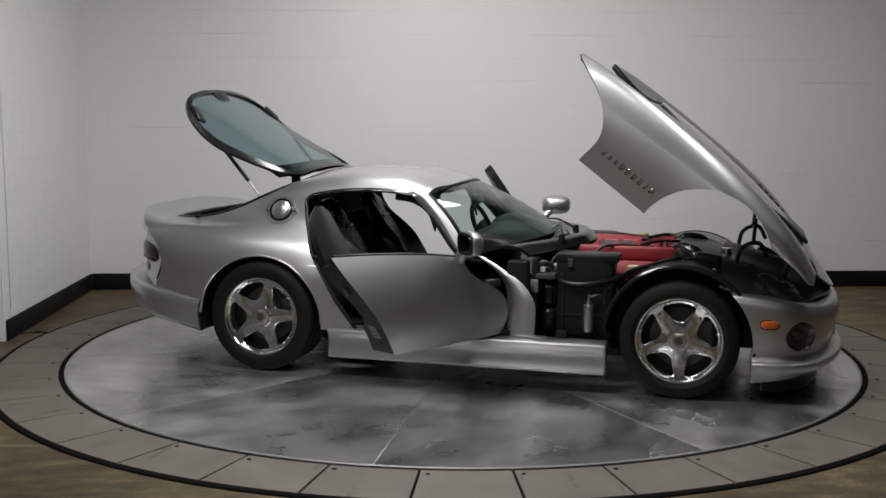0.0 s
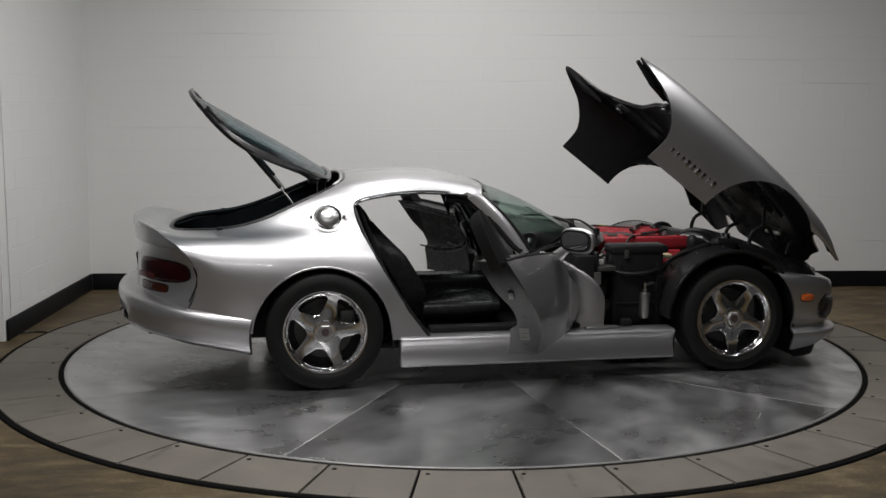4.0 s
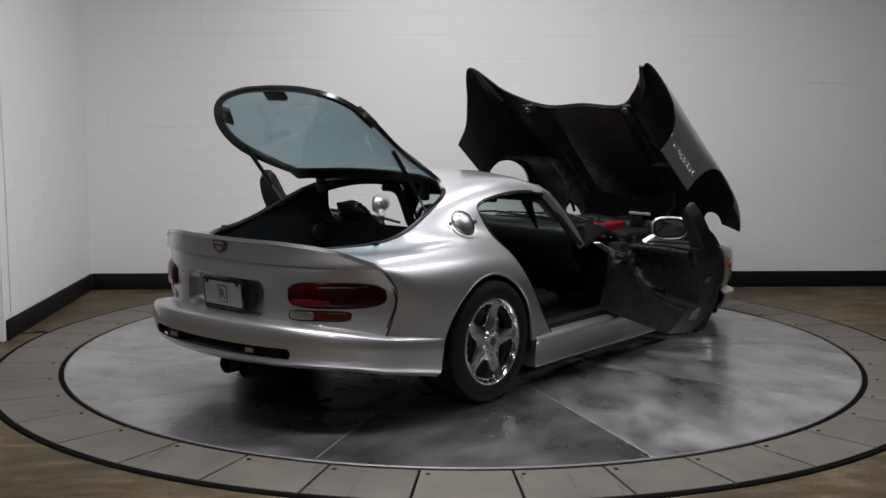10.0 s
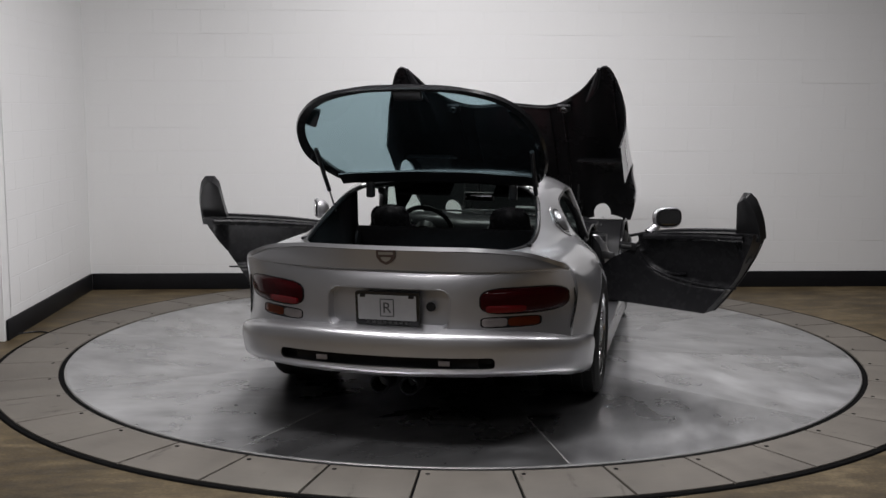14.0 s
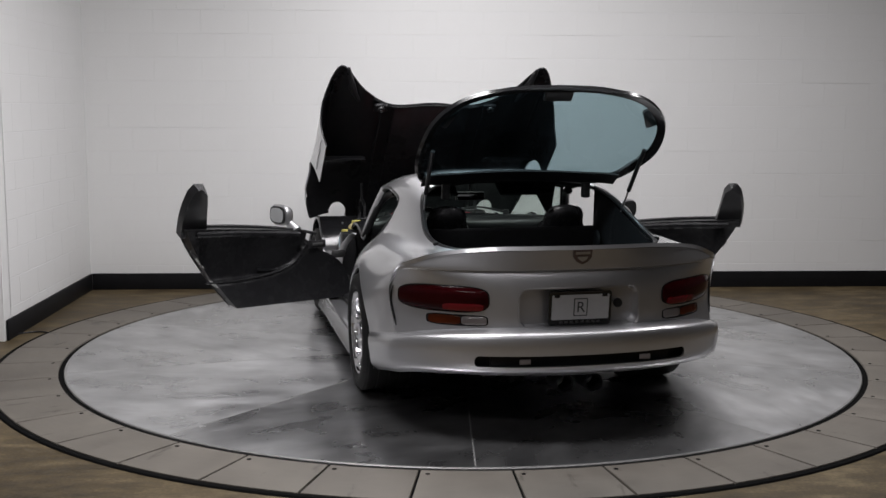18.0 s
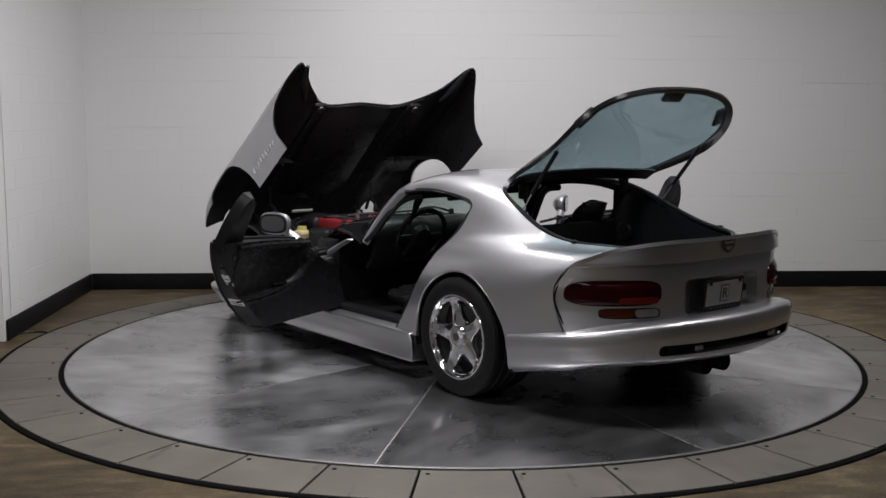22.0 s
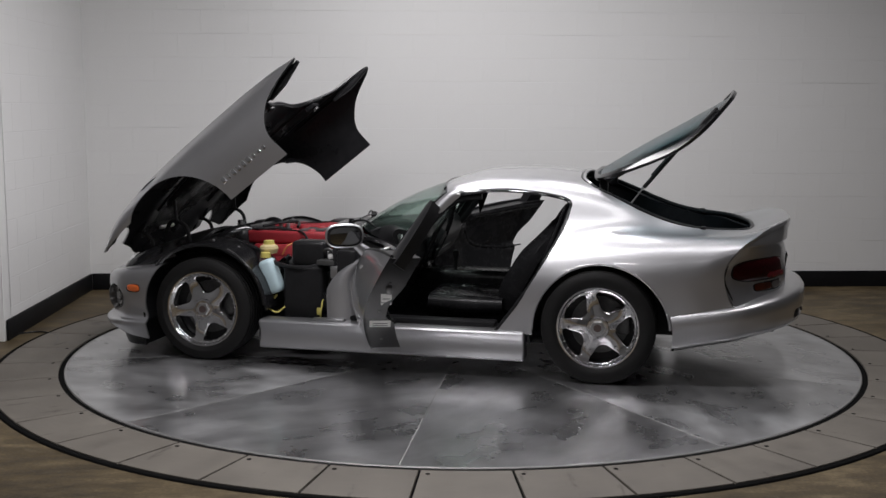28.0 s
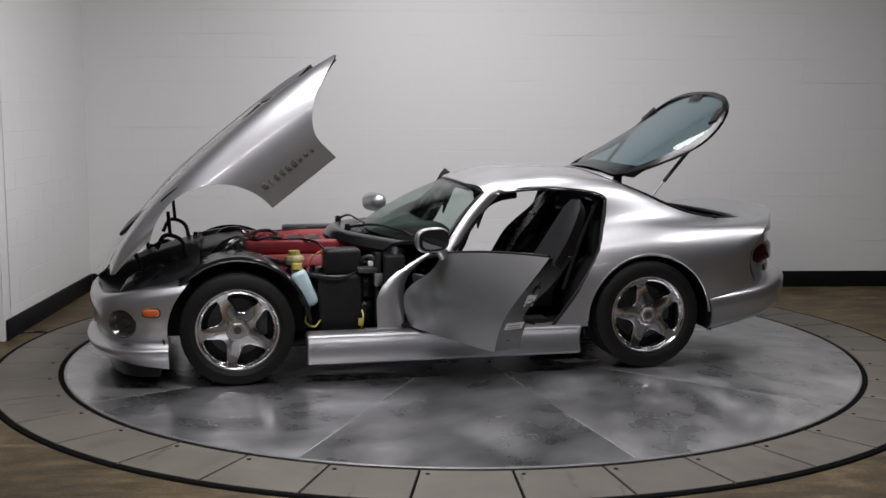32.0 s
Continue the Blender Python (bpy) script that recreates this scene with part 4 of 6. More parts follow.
part("sticker", boxm((0.004, 0.07, 0.03), (0, 0, 0), 0.0), LABEL, car, "small white windscreen sticker", Matrix.Translation(screen_pt(0.90, 0.25) + Vector((-0.02, 0, -0.02))) @ pose(0, 0, 0, 0, -60, 35))

# Fuel cap on the right and left rear quarters.


def quarter(sgn):
    def f(x, z, off):
        y = side_y(x, z)
        dz = (side_y(x, z + 0.01) - side_y(x, z - 0.01)) / 0.02
        nn = Vector((0, 1, -dz)).normalized()
        return Vector((x, sgn * (y + nn.y * off), z + nn.z * off))
    return f


for sgn in (-1, 1):
    if sgn < 0:
        cap = part("fuel_cap", patch(quarter(sgn), -1.185, 0.945, 0.128, 0.106, 0.022, 2.0, lift=0.010), SATIN, car, "polished round fuel filler cap")
        part("cap_ring", patch(quarter(sgn), -1.185, 0.945, 0.156, 0.131, 0.0, 2.0, lift=0.008), GLOSSB, cap)
        part("cap_flange", patch(quarter(sgn), -1.185, 0.945, 0.19, 0.158, 0.0, 2.0, lift=0.005), SATIN, cap)
        part("cap_ear", patch(quarter(sgn), -1.185, 0.945, 0.225, 0.075, 0.0, 2.4, lift=0.004), SATIN, cap)
        part("cap_centre", patch(quarter(sgn), -1.185, 0.945, 0.062, 0.050, 0.004, 2.0, lift=0.030), ALLOY, cap)
        for dx in (-0.092, 0.092):
            part("cap_screw", patch(quarter(sgn), -1.185 + dx, 0.945, 0.018, 0.018, 0.003, 2.0, 2, 12, lift=0.012), STEELD, cap)

# ---- hood, hinged at the nose ----
HOOD_AT, HOOD_UP = (1.93, 0.0, 0.41), 38.0
HOOD_Y = [
    line([(0.386, 0.866), (0.85, 0.876), (1.2, 0.915), (1.5, 0.91), (1.65, 0.89), (1.8, 0.85)]),
    line([(0.396, 0.89), (0.8, 0.90), (1.2, 0.928), (1.5, 0.918), (1.65, 0.893), (1.8, 0.845)]),
    line([(0.28, 0.875), (0.8, 0.882), (1.2, 0.90), (1.5, 0.89), (1.65, 0.865), (1.8, 0.81)]),
    line([(0.02, 0.752), (0.4, 0.76), (1.2, 0.765), (1.6, 0.735), (1.97, 0.60)])] + [
    line([(0.27, 0.55), (1.2, 0.55), (2.0, 0.40)]),
    line([(0.488, 0.32), (1.2, 0.32), (2.03, 0.25)]),
    line([(0.488, 0.0), (2.06, 0.0)])]
HOOD_Z = [
    line([(0.386, 0.318), (1.0, 0.318), (1.4, 0.60), (1.6, 0.592), (1.8, 0.557), (1.93, 0.53)]),
    line([(0.396, 0.50), (1.0, 0.53), (1.4, 0.64), (1.6, 0.615), (1.8, 0.572), (1.94, 0.53)]),
    line([(0.28, 0.645), (0.7, 0.66), (1.2, 0.69), (1.45, 0.685), (1.6, 0.655), (1.74, 0.60), (1.95, 0.525)]),
    line([(0.02, 0.765), (0.2, 0.785), (0.5, 0.792), (0.9, 0.785), (1.2, 0.77), (1.4, 0.742), (1.6, 0.69), (1.72, 0.64), (1.97, 0.515)])] + [
    line([(0.27, 0.745), (0.6, 0.74), (1.0, 0.73), (1.4, 0.70), (1.7, 0.64), (1.89, 0.575)]),
    line([(0.488, 0.785), (0.8, 0.78), (1.2, 0.75), (1.6, 0.685), (1.93, 0.585)]),
    line([(0.488, 0.80), (0.8, 0.795), (1.2, 0.765), (1.6, 0.70), (1.95, 0.59)])]
HOOD_X0 = [0.386, 0.396, 0.28, 0.02, 0.27, 0.488, 0.488]
HOOD_X1 = [1.735, 1.755, 1.755, 1.745, 1.81, 1.90, 1.95]


def hood_row(u, n=6):
    half = []
    for fy, fz, a, b in zip(HOOD_Y, HOOD_Z, HOOD_X0, HOOD_X1):
        x = a + (b - a) * u
        half.append((x, fy(x), fz(x)))
    full = half + [(x, -y, z) for x, y, z in half[-2::-1]]
    return [Vector(p) for p in spline(full, n)]


hood_grid = [hood_row(k / 44) for k in range(45)]
hood_bm = cut(solid_sheet(hood_grid, 0.011, flip=True, rim=1), [wheel_cutter(1.22, 0.312, 0.378, 0.55, 1.2), wheel_cutter(1.22, 0.312, 0.378, -1.2, -0.55),
    prism([(1.735 + 0.095 * math.cos(a / 12 * math.pi), 0.635 + 0.07 * math.sin(a / 12 * math.pi)) for a in range(24)], 0.5, 0.9, "z"),
    prism([(1.735 + 0.095 * math.cos(a / 12 * math.pi), -0.635 + 0.07 * math.sin(a / 12 * math.pi)) for a in range(24)], 0.5, 0.9, "z")])
bmesh.ops.translate(hood_bm, vec=(-HOOD_AT[0], 0, -HOOD_AT[2]), verts=hood_bm.verts)
hood = part("hood", hood_bm, [PAINT, LINER], car, "raised silver clamshell hood with a black underside", Matrix.Translation(HOOD_AT) @ pose(0, 0, 0, 0, HOOD_UP, 0))
HSH = Matrix.Translation((-HOOD_AT[0], 0, -HOOD_AT[2]))


def hood_pt(u, j):
    return hood_row(u)[j]


def hpart(name, bm, material, label=""):
    bmesh.ops.transform(bm, matrix=HSH, verts=bm.verts)
    return part(name, bm, material, hood, label)


for sgn in (1, -1):
    # inner wheel house of the hood
    g = []
    for i in range(25):
        a = radians(80 + 66 * i / 24)
        g.append([(1.22 + 0.415 * math.cos(a), sgn * (0.50 + 0.36 * k / 5), 0.312 + 0.415 * math.sin(a)) for k in range(6)])
    hpart("wheel_house", solid_sheet(g, 0.008), [LINER, LINER], "black inner wheel house")
    # the model name on the flank is a run of plain bars
    for k, wd in enumerate((0.034, 0.014, 0.03, 0.03, 0.03, 0.036, 0.026, 0.026, 0.022)):
        x = 0.80 - k * 0.041
        bm = boxm((wd * 0.8, 0.006, 0.042 if k < 6 else 0.03), (x, sgn * (HOOD_Y[0](x) * 0.45 + HOOD_Y[1](x) * 0.55 + 0.004), 0.437), 0.002, pose(0, 0, 0, 0, 14 * 1, 0))
        hpart("lettering_bar", bm, CHROME, "raised silver bar of the flank lettering")
    # vents along the crest
    for k in range(6):
        x = 1.40 + 0.062 * k
        u = (x - 0.02) / 1.95
        p = hood_pt(u, 21)
        bm = boxm((0.034, 0.07, 0.006), (0, 0, 0), 0.003, pose(0, 0, 0, 0, 14, 0))
        bmesh.ops.translate(bm, vec=(p.x, sgn * (p.y - 0.02), p.z + 0.001), verts=bm.verts)
        hpart("vent", bm, BLACK, "black louvre slot")
    bm = tubem([(0.03, sgn * 0.70, 0.745), (0.2, sgn * 0.66, 0.72), (0.34, sgn * 0.60, 0.70)], [0.012, 0.03, 0.012], 8)
    hpart("rear_duct", bm, LINER, "black duct under the hood's corner")
    hl = hpart("hood_latch", lathem([(0.016, 0.0), (0.026, 0.0), (0.028, 0.012), (0.018, 0.016), (0.016, 0.0)], 20, pose(0.44, sgn * 0.42, 0.70, -90)), STEELD, "dark steel hood latch ring")
    hpart("latch_bracket", boxm((0.08, 0.10, 0.03), (0.45, sgn * 0.42, 0.72), 0.01), LINER, "")
rear_edge = [hood_row(0)[j] + Vector((0.014, 0, -0.016)) for j in range(26, 47, 2)]
hpart("rear_seal", tubem(rear_edge, 0.008, 8, 2), BLACK, "black rubber seal along the hood's rear edge")
hpart("centre_liner", boxm((1.15, 0.60, 0.022), (1.08, 0, 0.742), 0.01, pose(0, 0, 0, 0, 4.5, 0)), LINER, "flat black liner under the hood's middle")
for sgn in (1, -1):
    hpart("edge_roll", tubem([hood_row(u)[44 if sgn > 0 else 28] + Vector((0, 0, -0.016)) for u in (0.03, 0.15, 0.3, 0.45, 0.6, 0.75)], 0.009, 8, 3), LINER, "rolled black rib under the hood")
    hpart("edge_roll", tubem([hood_row(u)[56 if sgn > 0 else 16] + Vector((0, -0.012 * (-sgn), -0.016)) for u in (0.04, 0.15, 0.3, 0.42)], 0.008, 8, 3), LINER, "rolled black rib under the hood")
# Small pale bar across the middle of the hood's underside.
hpart("hood_plate", boxm((0.026, 0.19, 0.02), (1.71, 0.0, 0.645), 0.004), LABEL, "pale plate under the hood")

# ---- hatch ----
HATCH_AT, HATCH_UP = (-1.13, 0.0, 1.125), 48.5


def hatch_sheet(o1, o2, lift, thick, inner=0):
    """A sheet on the closed lid's surface between two scalings of the outline."""
    out = [(-2.09 + (x + 2.09) * (0.888 + 0.037 * min(1.0, abs(y) / 0.45) ** 2), y) for x, y in hatch_outline(0.0, 5)]
    rows = []
    cx = -1.61
    n = 6
    for x, y in out + out[:1]:
        rows.append([(cx + (x - cx) * q, 1.06 * y * q, top_z(cx + (x - cx) * q, y * q) + lift - 0.10 * (y * q) ** 2) for q in [o1 + (o2 - o1) * k / n for k in range(n + 1)]])
    bm = solid_sheet(rows, thick, inner=inner)
    bmesh.ops.remove_doubles(bm, verts=bm.verts, dist=1e-5)
    seam_faces = [f for f in bm.faces if all(abs(v.co.y) < 1e-4 for v in f.verts)]
    bmesh.ops.delete(bm, geom=seam_faces, context="FACES_ONLY")
    bmesh.ops.translate(bm, vec=(-HATCH_AT[0], 0, -HATCH_AT[2]), verts=bm.verts)
    return bm


HM = Matrix.Translation(HATCH_AT) @ pose(0, 0, 0, 0, HATCH_UP, 0)
hatch = part("hatch", hatch_sheet(0.94, 1.0, 0.004, 0.022), [GLOSSB, BLACK], car, "raised glass hatch with a black frame", HM)
gl = part("hatch_glass", hatch_sheet(0.0005, 0.985, 0.008, 0.004), [TINT, TINT], hatch, "blue-green tinted glass")
HSH2 = Matrix.Translation((-HATCH_AT[0], 0, -HATCH_AT[2]))


def lpart(name, bm, material, label="", par=None):
    bmesh.ops.transform(bm, matrix=HSH2, verts=bm.verts)
    return part(name, bm, material, par or hatch, label)


band = []
for i in range(21):
    y = -0.54 + 1.08 * i / 20
    x0 = -1.168 - 0.05 * (abs(y) / 0.54) ** 3
    band.append([(x0 - 0.10 * k / 4, 1.05 * y, top_z(x0 - 0.10 * k / 4, y) - 0.10 * y * y - 0.003) for k in range(5)])
lpart("front_band", solid_sheet(band, 0.010, inner=0), BLACK, "black band along the hinge edge")
lpart("latch", boxm((0.07, 0.15, 0.024), (-2.03, 0, 0.872), 0.011, None, 3), BLACK, "black hatch latch")
for sgn in (1, -1):
    lpart("bump_stop", boxm((0.13, 0.07, 0.022), (-1.87, sgn * 0.545, 0.885), 0.010, pose(0, 0, 0, 0, 0, sgn * 25)), BLACK, "black rubber stop")
    part("hinge", boxm((0.05, 0.045, 0.09), (-1.20, sgn * 0.415, 1.10), 0.01), BLACK, car, "black hatch hinge")
    st = part("gas_strut", tubem([(-1.35, sgn * 0.575, 0.985), (-1.46, sgn * 0.58, 1.13)], 0.005, 8), ALLOY, car, "hatch gas strut with a black barrel")
    part("barrel", tubem([(-1.445, sgn * 0.58, 1.11), (-1.64, sgn * 0.585, 1.345)], 0.012, 10), BLACK, st)
# Rubber seal round the hatch opening.
ho = hatch_outline(0.0, 4)
part("roof_channel", tubem([(x - 0.012, y, top_z(x + 0.02, y) - 0.006) for x, y in ho if x > -1.13 and y > 0][::-1] + [(-1.057, 0, top_z(-1.03, 0) - 0.006)] + [(x - 0.012, y, top_z(x + 0.02, y) - 0.006) for x, y in ho if x > -1.13 and y < 0][::-1], 0.011, 8, 2), PAINT, car, "silver drip channel along the roof's rear edge")
part("hatch_seal", tubem([(x * 1.0, y * 0.985, top_z(x, y * 0.985) - 0.008) for x, y in ho + ho[:1]], 0.014, 8, 2), BLACK, car, "black seal round the hatch opening")
for sgn in (1, -1):
    part("seal_stop", boxm((0.035, 0.03, 0.02), (-1.79, sgn * 0.60, top_z(-1.79, 0.60) + 0.004), 0.008), BLACK, car, "small rubber stop on the hatch edge")

# ---- doors ----
HINGE = (0.28, 0.86)


def door_y(x, z):
    return 0.882 + 0.018 * min(1, max(0, -x / 0.7)) - 0.62 * max(0, z - 0.50) ** 1.6 - 1.1 * max(0, 0.52 - z) ** 2 - 0.03 * max(0.0, x / 0.3) ** 2 - 0.03 * math.exp(-((x - 0.10) / 0.11) ** 2 - ((z - 0.50) / 0.16) ** 2)


DOOR_R = line([(0.295, -0.54), (0.42, -0.628), (0.56, -0.725), (0.70, -0.825), (0.78, -0.875), (0.84, -0.905)])
DOOR_F = line([(0.295, 0.285), (0.45, 0.285), (0.57, 0.255), (0.66, 0.17), (0.72, 0.05), (0.78, -0.03)])
DOOR_T = line([(-0.97, 0.835), (-0.7, 0.825), (-0.4, 0.803), (-0.1, 0.768), (0.05, 0.73), (0.30, 0.70)])
FLANGE = line([(0.295, 0.02), (0.84, 0.015)])


ARM_Z = line([(-0.9, 0.475), (-0.6, 0.468), (-0.35, 0.485), (-0.2, 0.515), (-0.11, 0.56), (-0.06, 0.63), (-0.03, 0.70)])


def soft_step(q):
    q = min(1.0, max(0.0, q * 0.5 + 0.5))
    return q * q * (3 - 2 * q)


def door_grid(inset, shrink=0.0, n=26, m=16, flange=False):
    rows = []
    for i in range(n + 1):
        row = []
        for k in range(m + 1):
            z0 = 0.295 + shrink
            v = k / m
            zt = 0.835 - shrink
            z = z0 + (zt - z0) * v
            r0 = DOOR_R(z) + shrink
            a, b = r0 - (FLANGE(z) if flange else 0), DOOR_F(z) - shrink
            x = a + (b - a) * i / n
            z = z0 + (DOOR_T(x) - shrink - z0) * v
            dip = 0.0
            if flange:  # the elbow pad lies sunk behind a sweeping armrest
                dip = 0.042 * soft_step((z - ARM_Z(x)) / 0.022) * soft_step((0.775 - 0.02 * x - z) / 0.02) * soft_step((0.0 - x) / 0.04) * soft_step((x + 0.78) / 0.05)
            row.append((x - HINGE[0], door_y(x, z) - inset + dip - HINGE[1], z))
        rows.append(row)
    return rows


def build_door(sgn):
    def fx(bm):
        return bm if sgn > 0 else mirror_y(bm)
    m = Matrix.Translation((HINGE[0], sgn * HINGE[1], 0)) @ pose(0, 0, 0, 0, 0, -65 if sgn > 0 else 57.5)
    door = part("door", fx(solid_sheet(door_grid(0.0), 0.012, flip=True, rim=1)), [PAINT, BLACK], car, "open silver door with black inner trim", m)

    def dp(name, bm, material, label="", par=None):
        return part(name, fx(bm), material, par or door, label)

    def rel(x, y, z):
        return Vector((x - HINGE[0], y - HINGE[1], z))
    trim = dp("inner_panel", solid_pair(door_grid(0.0125, 0.006, 64, 40), door_grid(0.16, 0.006, 64, 40, True)), [BLACK, LEATHER], "black padded inner door panel")
    dp("waist_pad", tubem([rel(-0.84, 0.65, 0.795), rel(-0.5, 0.665, 0.78), rel(-0.1, 0.685, 0.745)], [0.02, 0.026, 0.022], 10), LEATHER, "", trim)
    dp("armrest", tubem([rel(x, door_y(x, ARM_Z(x)) - 0.152, ARM_Z(x)) for x in (-0.74, -0.55, -0.4, -0.28, -0.18, -0.11, -0.07, -0.045)], [0.006, 0.009, 0.011, 0.011, 0.010, 0.008, 0.005], 10), LEATHER, "black padded armrest edge", trim)
    dp("release_bezel", boxm((0.13, 0.014, 0.052), rel(0.03, door_y(0.03, 0.675) - 0.163, 0.672), 0.007), BLACK, "", trim)
    dp("door_release", boxm((0.08, 0.010, 0.018), rel(0.03, door_y(0.03, 0.675) - 0.172, 0.672), 0.004), STEELD, "metal door release", trim)
    dp("pull_slot", boxm((0.15, 0.012, 0.02), rel(-0.30, door_y(-0.3, 0.52) - 0.132, 0.517), 0.005, pose(0, 0, 0, 0, 8, 0)), GLOSSB, "black pull slot above the armrest", trim)
    dp("speaker", lathem([(0, -0.012), (0.06, -0.012), (0.07, 0.0)], 28, Matrix.Translation(rel(0.09, 0.715, 0.42))), BLACK, "round speaker grille", trim)
    dp("belt_seal", tubem([rel(x, door_y(x, DOOR_T(x)) - 0.012, DOOR_T(x) + 0.002) for x in (-0.885, -0.6, -0.3, -0.05, 0.1)], 0.010, 8), BLACK, "black waist seal")
    # upright behind the side window
    g = []
    for i in range(9):
        t = i / 8
        z = 0.80 + (0.31 if sgn > 0 else 0.275) * t
        xr = -0.915 + 0.01 * t - 0.02 * math.sin(math.pi * t) + 0.02 * max(0.0, t * 6 - 5) ** 2
        xf = -0.725 - (0.075 if sgn > 0 else 0.085) * t ** 0.8 - 0.025 * max(0.0, t * 6 - 5) ** 2
        y = 0.775 - (0.20 if sgn > 0 else 0.14) * t
        g.append([rel(xr + (xf - xr) * k / 5, y + 0.008 * math.sin(math.pi * k / 5), z) for k in range(6)])
    dp("window_upright", solid_sheet(g, 0.06), [BLACK, BLACK], "black upright behind the side window")
    # rear shut face: stickers and latch; the right door's pale patch is a painted reflection
    def on_shut(z, t, off):
        """A place on the slanted rear face, t from the skin to the trim, and the face's axes."""
        def at(q, w):
            xo, xi = DOOR_R(q) + 0.006, DOOR_R(q) + 0.006 - FLANGE(q)
            yo = door_y(xo, q) - 0.0125
            return rel(xo, yo, q).lerp(rel(xi, door_y(xi, q) - 0.16, q), w)
        p, ex, ez = at(z, t), (at(z, 1) - at(z, 0)).normalized(), (at(z + 0.02, t) - at(z - 0.02, t)).normalized()
        ey = ez.cross(ex).normalized()
        if ey.x > 0:
            ey = -ey
        ez = ex.cross(ey)
        return Matrix.Translation(p + ey * off) @ Matrix((ex, ey, ez)).transposed().to_4x4()
    for z, hh, ww, tt in ((0.60, 0.08, 0.055, 0.55), (0.455, 0.048, 0.11, 0.5)) if sgn > 0 else ((0.43, 0.09, 0.05, 0.5),):
        st = dp("sticker", boxm((ww, 0.002, hh), (0, 0, 0), 0.0, on_shut(z, tt, 0.004)), LABEL if sgn > 0 else SHUT, "white maker's sticker" if sgn > 0 else "pale grey patch for the reflection in the shut face")
        for q in (-0.22, 0.05):
            dp("writing_bar", boxm((ww * 0.7, 0.001, 0.005), (0, 0, 0), 0.0, on_shut(z + hh * q, tt, 0.0055)), INK, "", st)
    for z in (0.36, 0.53, 0.69):
        dp("shut_bolt", boxm((0.014, 0.006, 0.014), (0, 0, 0), 0.003, on_shut(z, 0.45, 0.004)), STEELD, "dark bolt")
    dp("latch", boxm((0.03, 0.02, 0.05), (0, 0, 0), 0.005, on_shut(0.655, 0.5, 0.004)), STEELD, "steel latch")
    dp("edge_strip", tubem([rel(DOOR_R(z) + 0.004, door_y(DOOR_R(z), z) - 0.006, z) for z in (0.30, 0.42, 0.55, 0.68, 0.78, 0.83)], 0.0025, 8), PAINT, "bright rear edge")
    dp("hinge_arm", boxm((0.10, 0.03, 0.05), rel(0.29, 0.77, 0.40), 0.008), STEELD, "dark steel hinge")
    dp("hinge_arm", boxm((0.10, 0.03, 0.05), rel(0.25, 0.76, 0.58), 0.008), STEELD, "dark steel hinge")
    dp("door_button", lathem([(0, 0.001), (0.03, 0.001), (0.032, 0.0)], 28, Matrix.Translation(rel(-0.42, door_y(-0.42, 0.53), 0.53))), PAINT_B, "round door button")
    # mirror
    mg = bmesh.new()
    mc = rel(-0.11, 0.925, 0.852)
    bmesh.ops.create_uvsphere(mg, u_segments=28, v_segments=16, radius=1.0)
    for v in mg.verts:
        q = v.co.copy()
        d = (abs(q.y) ** 3 + abs(q.z) ** 3) ** (1 / 3) / max((q.y * q.y + q.z * q.z) ** 0.5, 1e-6)
        y, z = q.y / max(d, 0.5), q.z / max(d, 0.5)
        x = q.x * 0.085 if q.x > 0 else q.x * 0.02
        v.co = mc + Vector((x, y * 0.108, z * 0.07))
    def swung(bm):
        if sgn < 0:
            bmesh.ops.rotate(bm, cent=mc, matrix=Matrix.Rotation(radians(20), 3, "Z"), verts=bm.verts)
        return bm
    mir = dp("mirror", swung(mg), PAINT, "silver door mirror")
    dp("mirror_rim", swung(patch(lambda a, b, off: mc + Vector((-0.014 - off, a, b)), 0, 0, 0.196, 0.118, 0.0, 3.2)), BLACK, "black mirror surround", mir)
    dp("mirror_glass", swung(patch(lambda a, b, off: mc + Vector((-0.018 - off, a, b)), 0, 0, 0.168, 0.096, 0.001, 3.2)), MIRROR, "mirror glass", mir)
    dp("mirror_arm", tubem([mc + Vector((0.03, -0.01, -0.01)), mc + Vector((0.04, -0.07, -0.055)), rel(-0.05, 0.80, 0.75)], [0.022, 0.026, 0.036], 14), PAINT, "silver mirror foot", mir)
    return door


build_door(1)
build_door(-1)

# ---- wheels ----




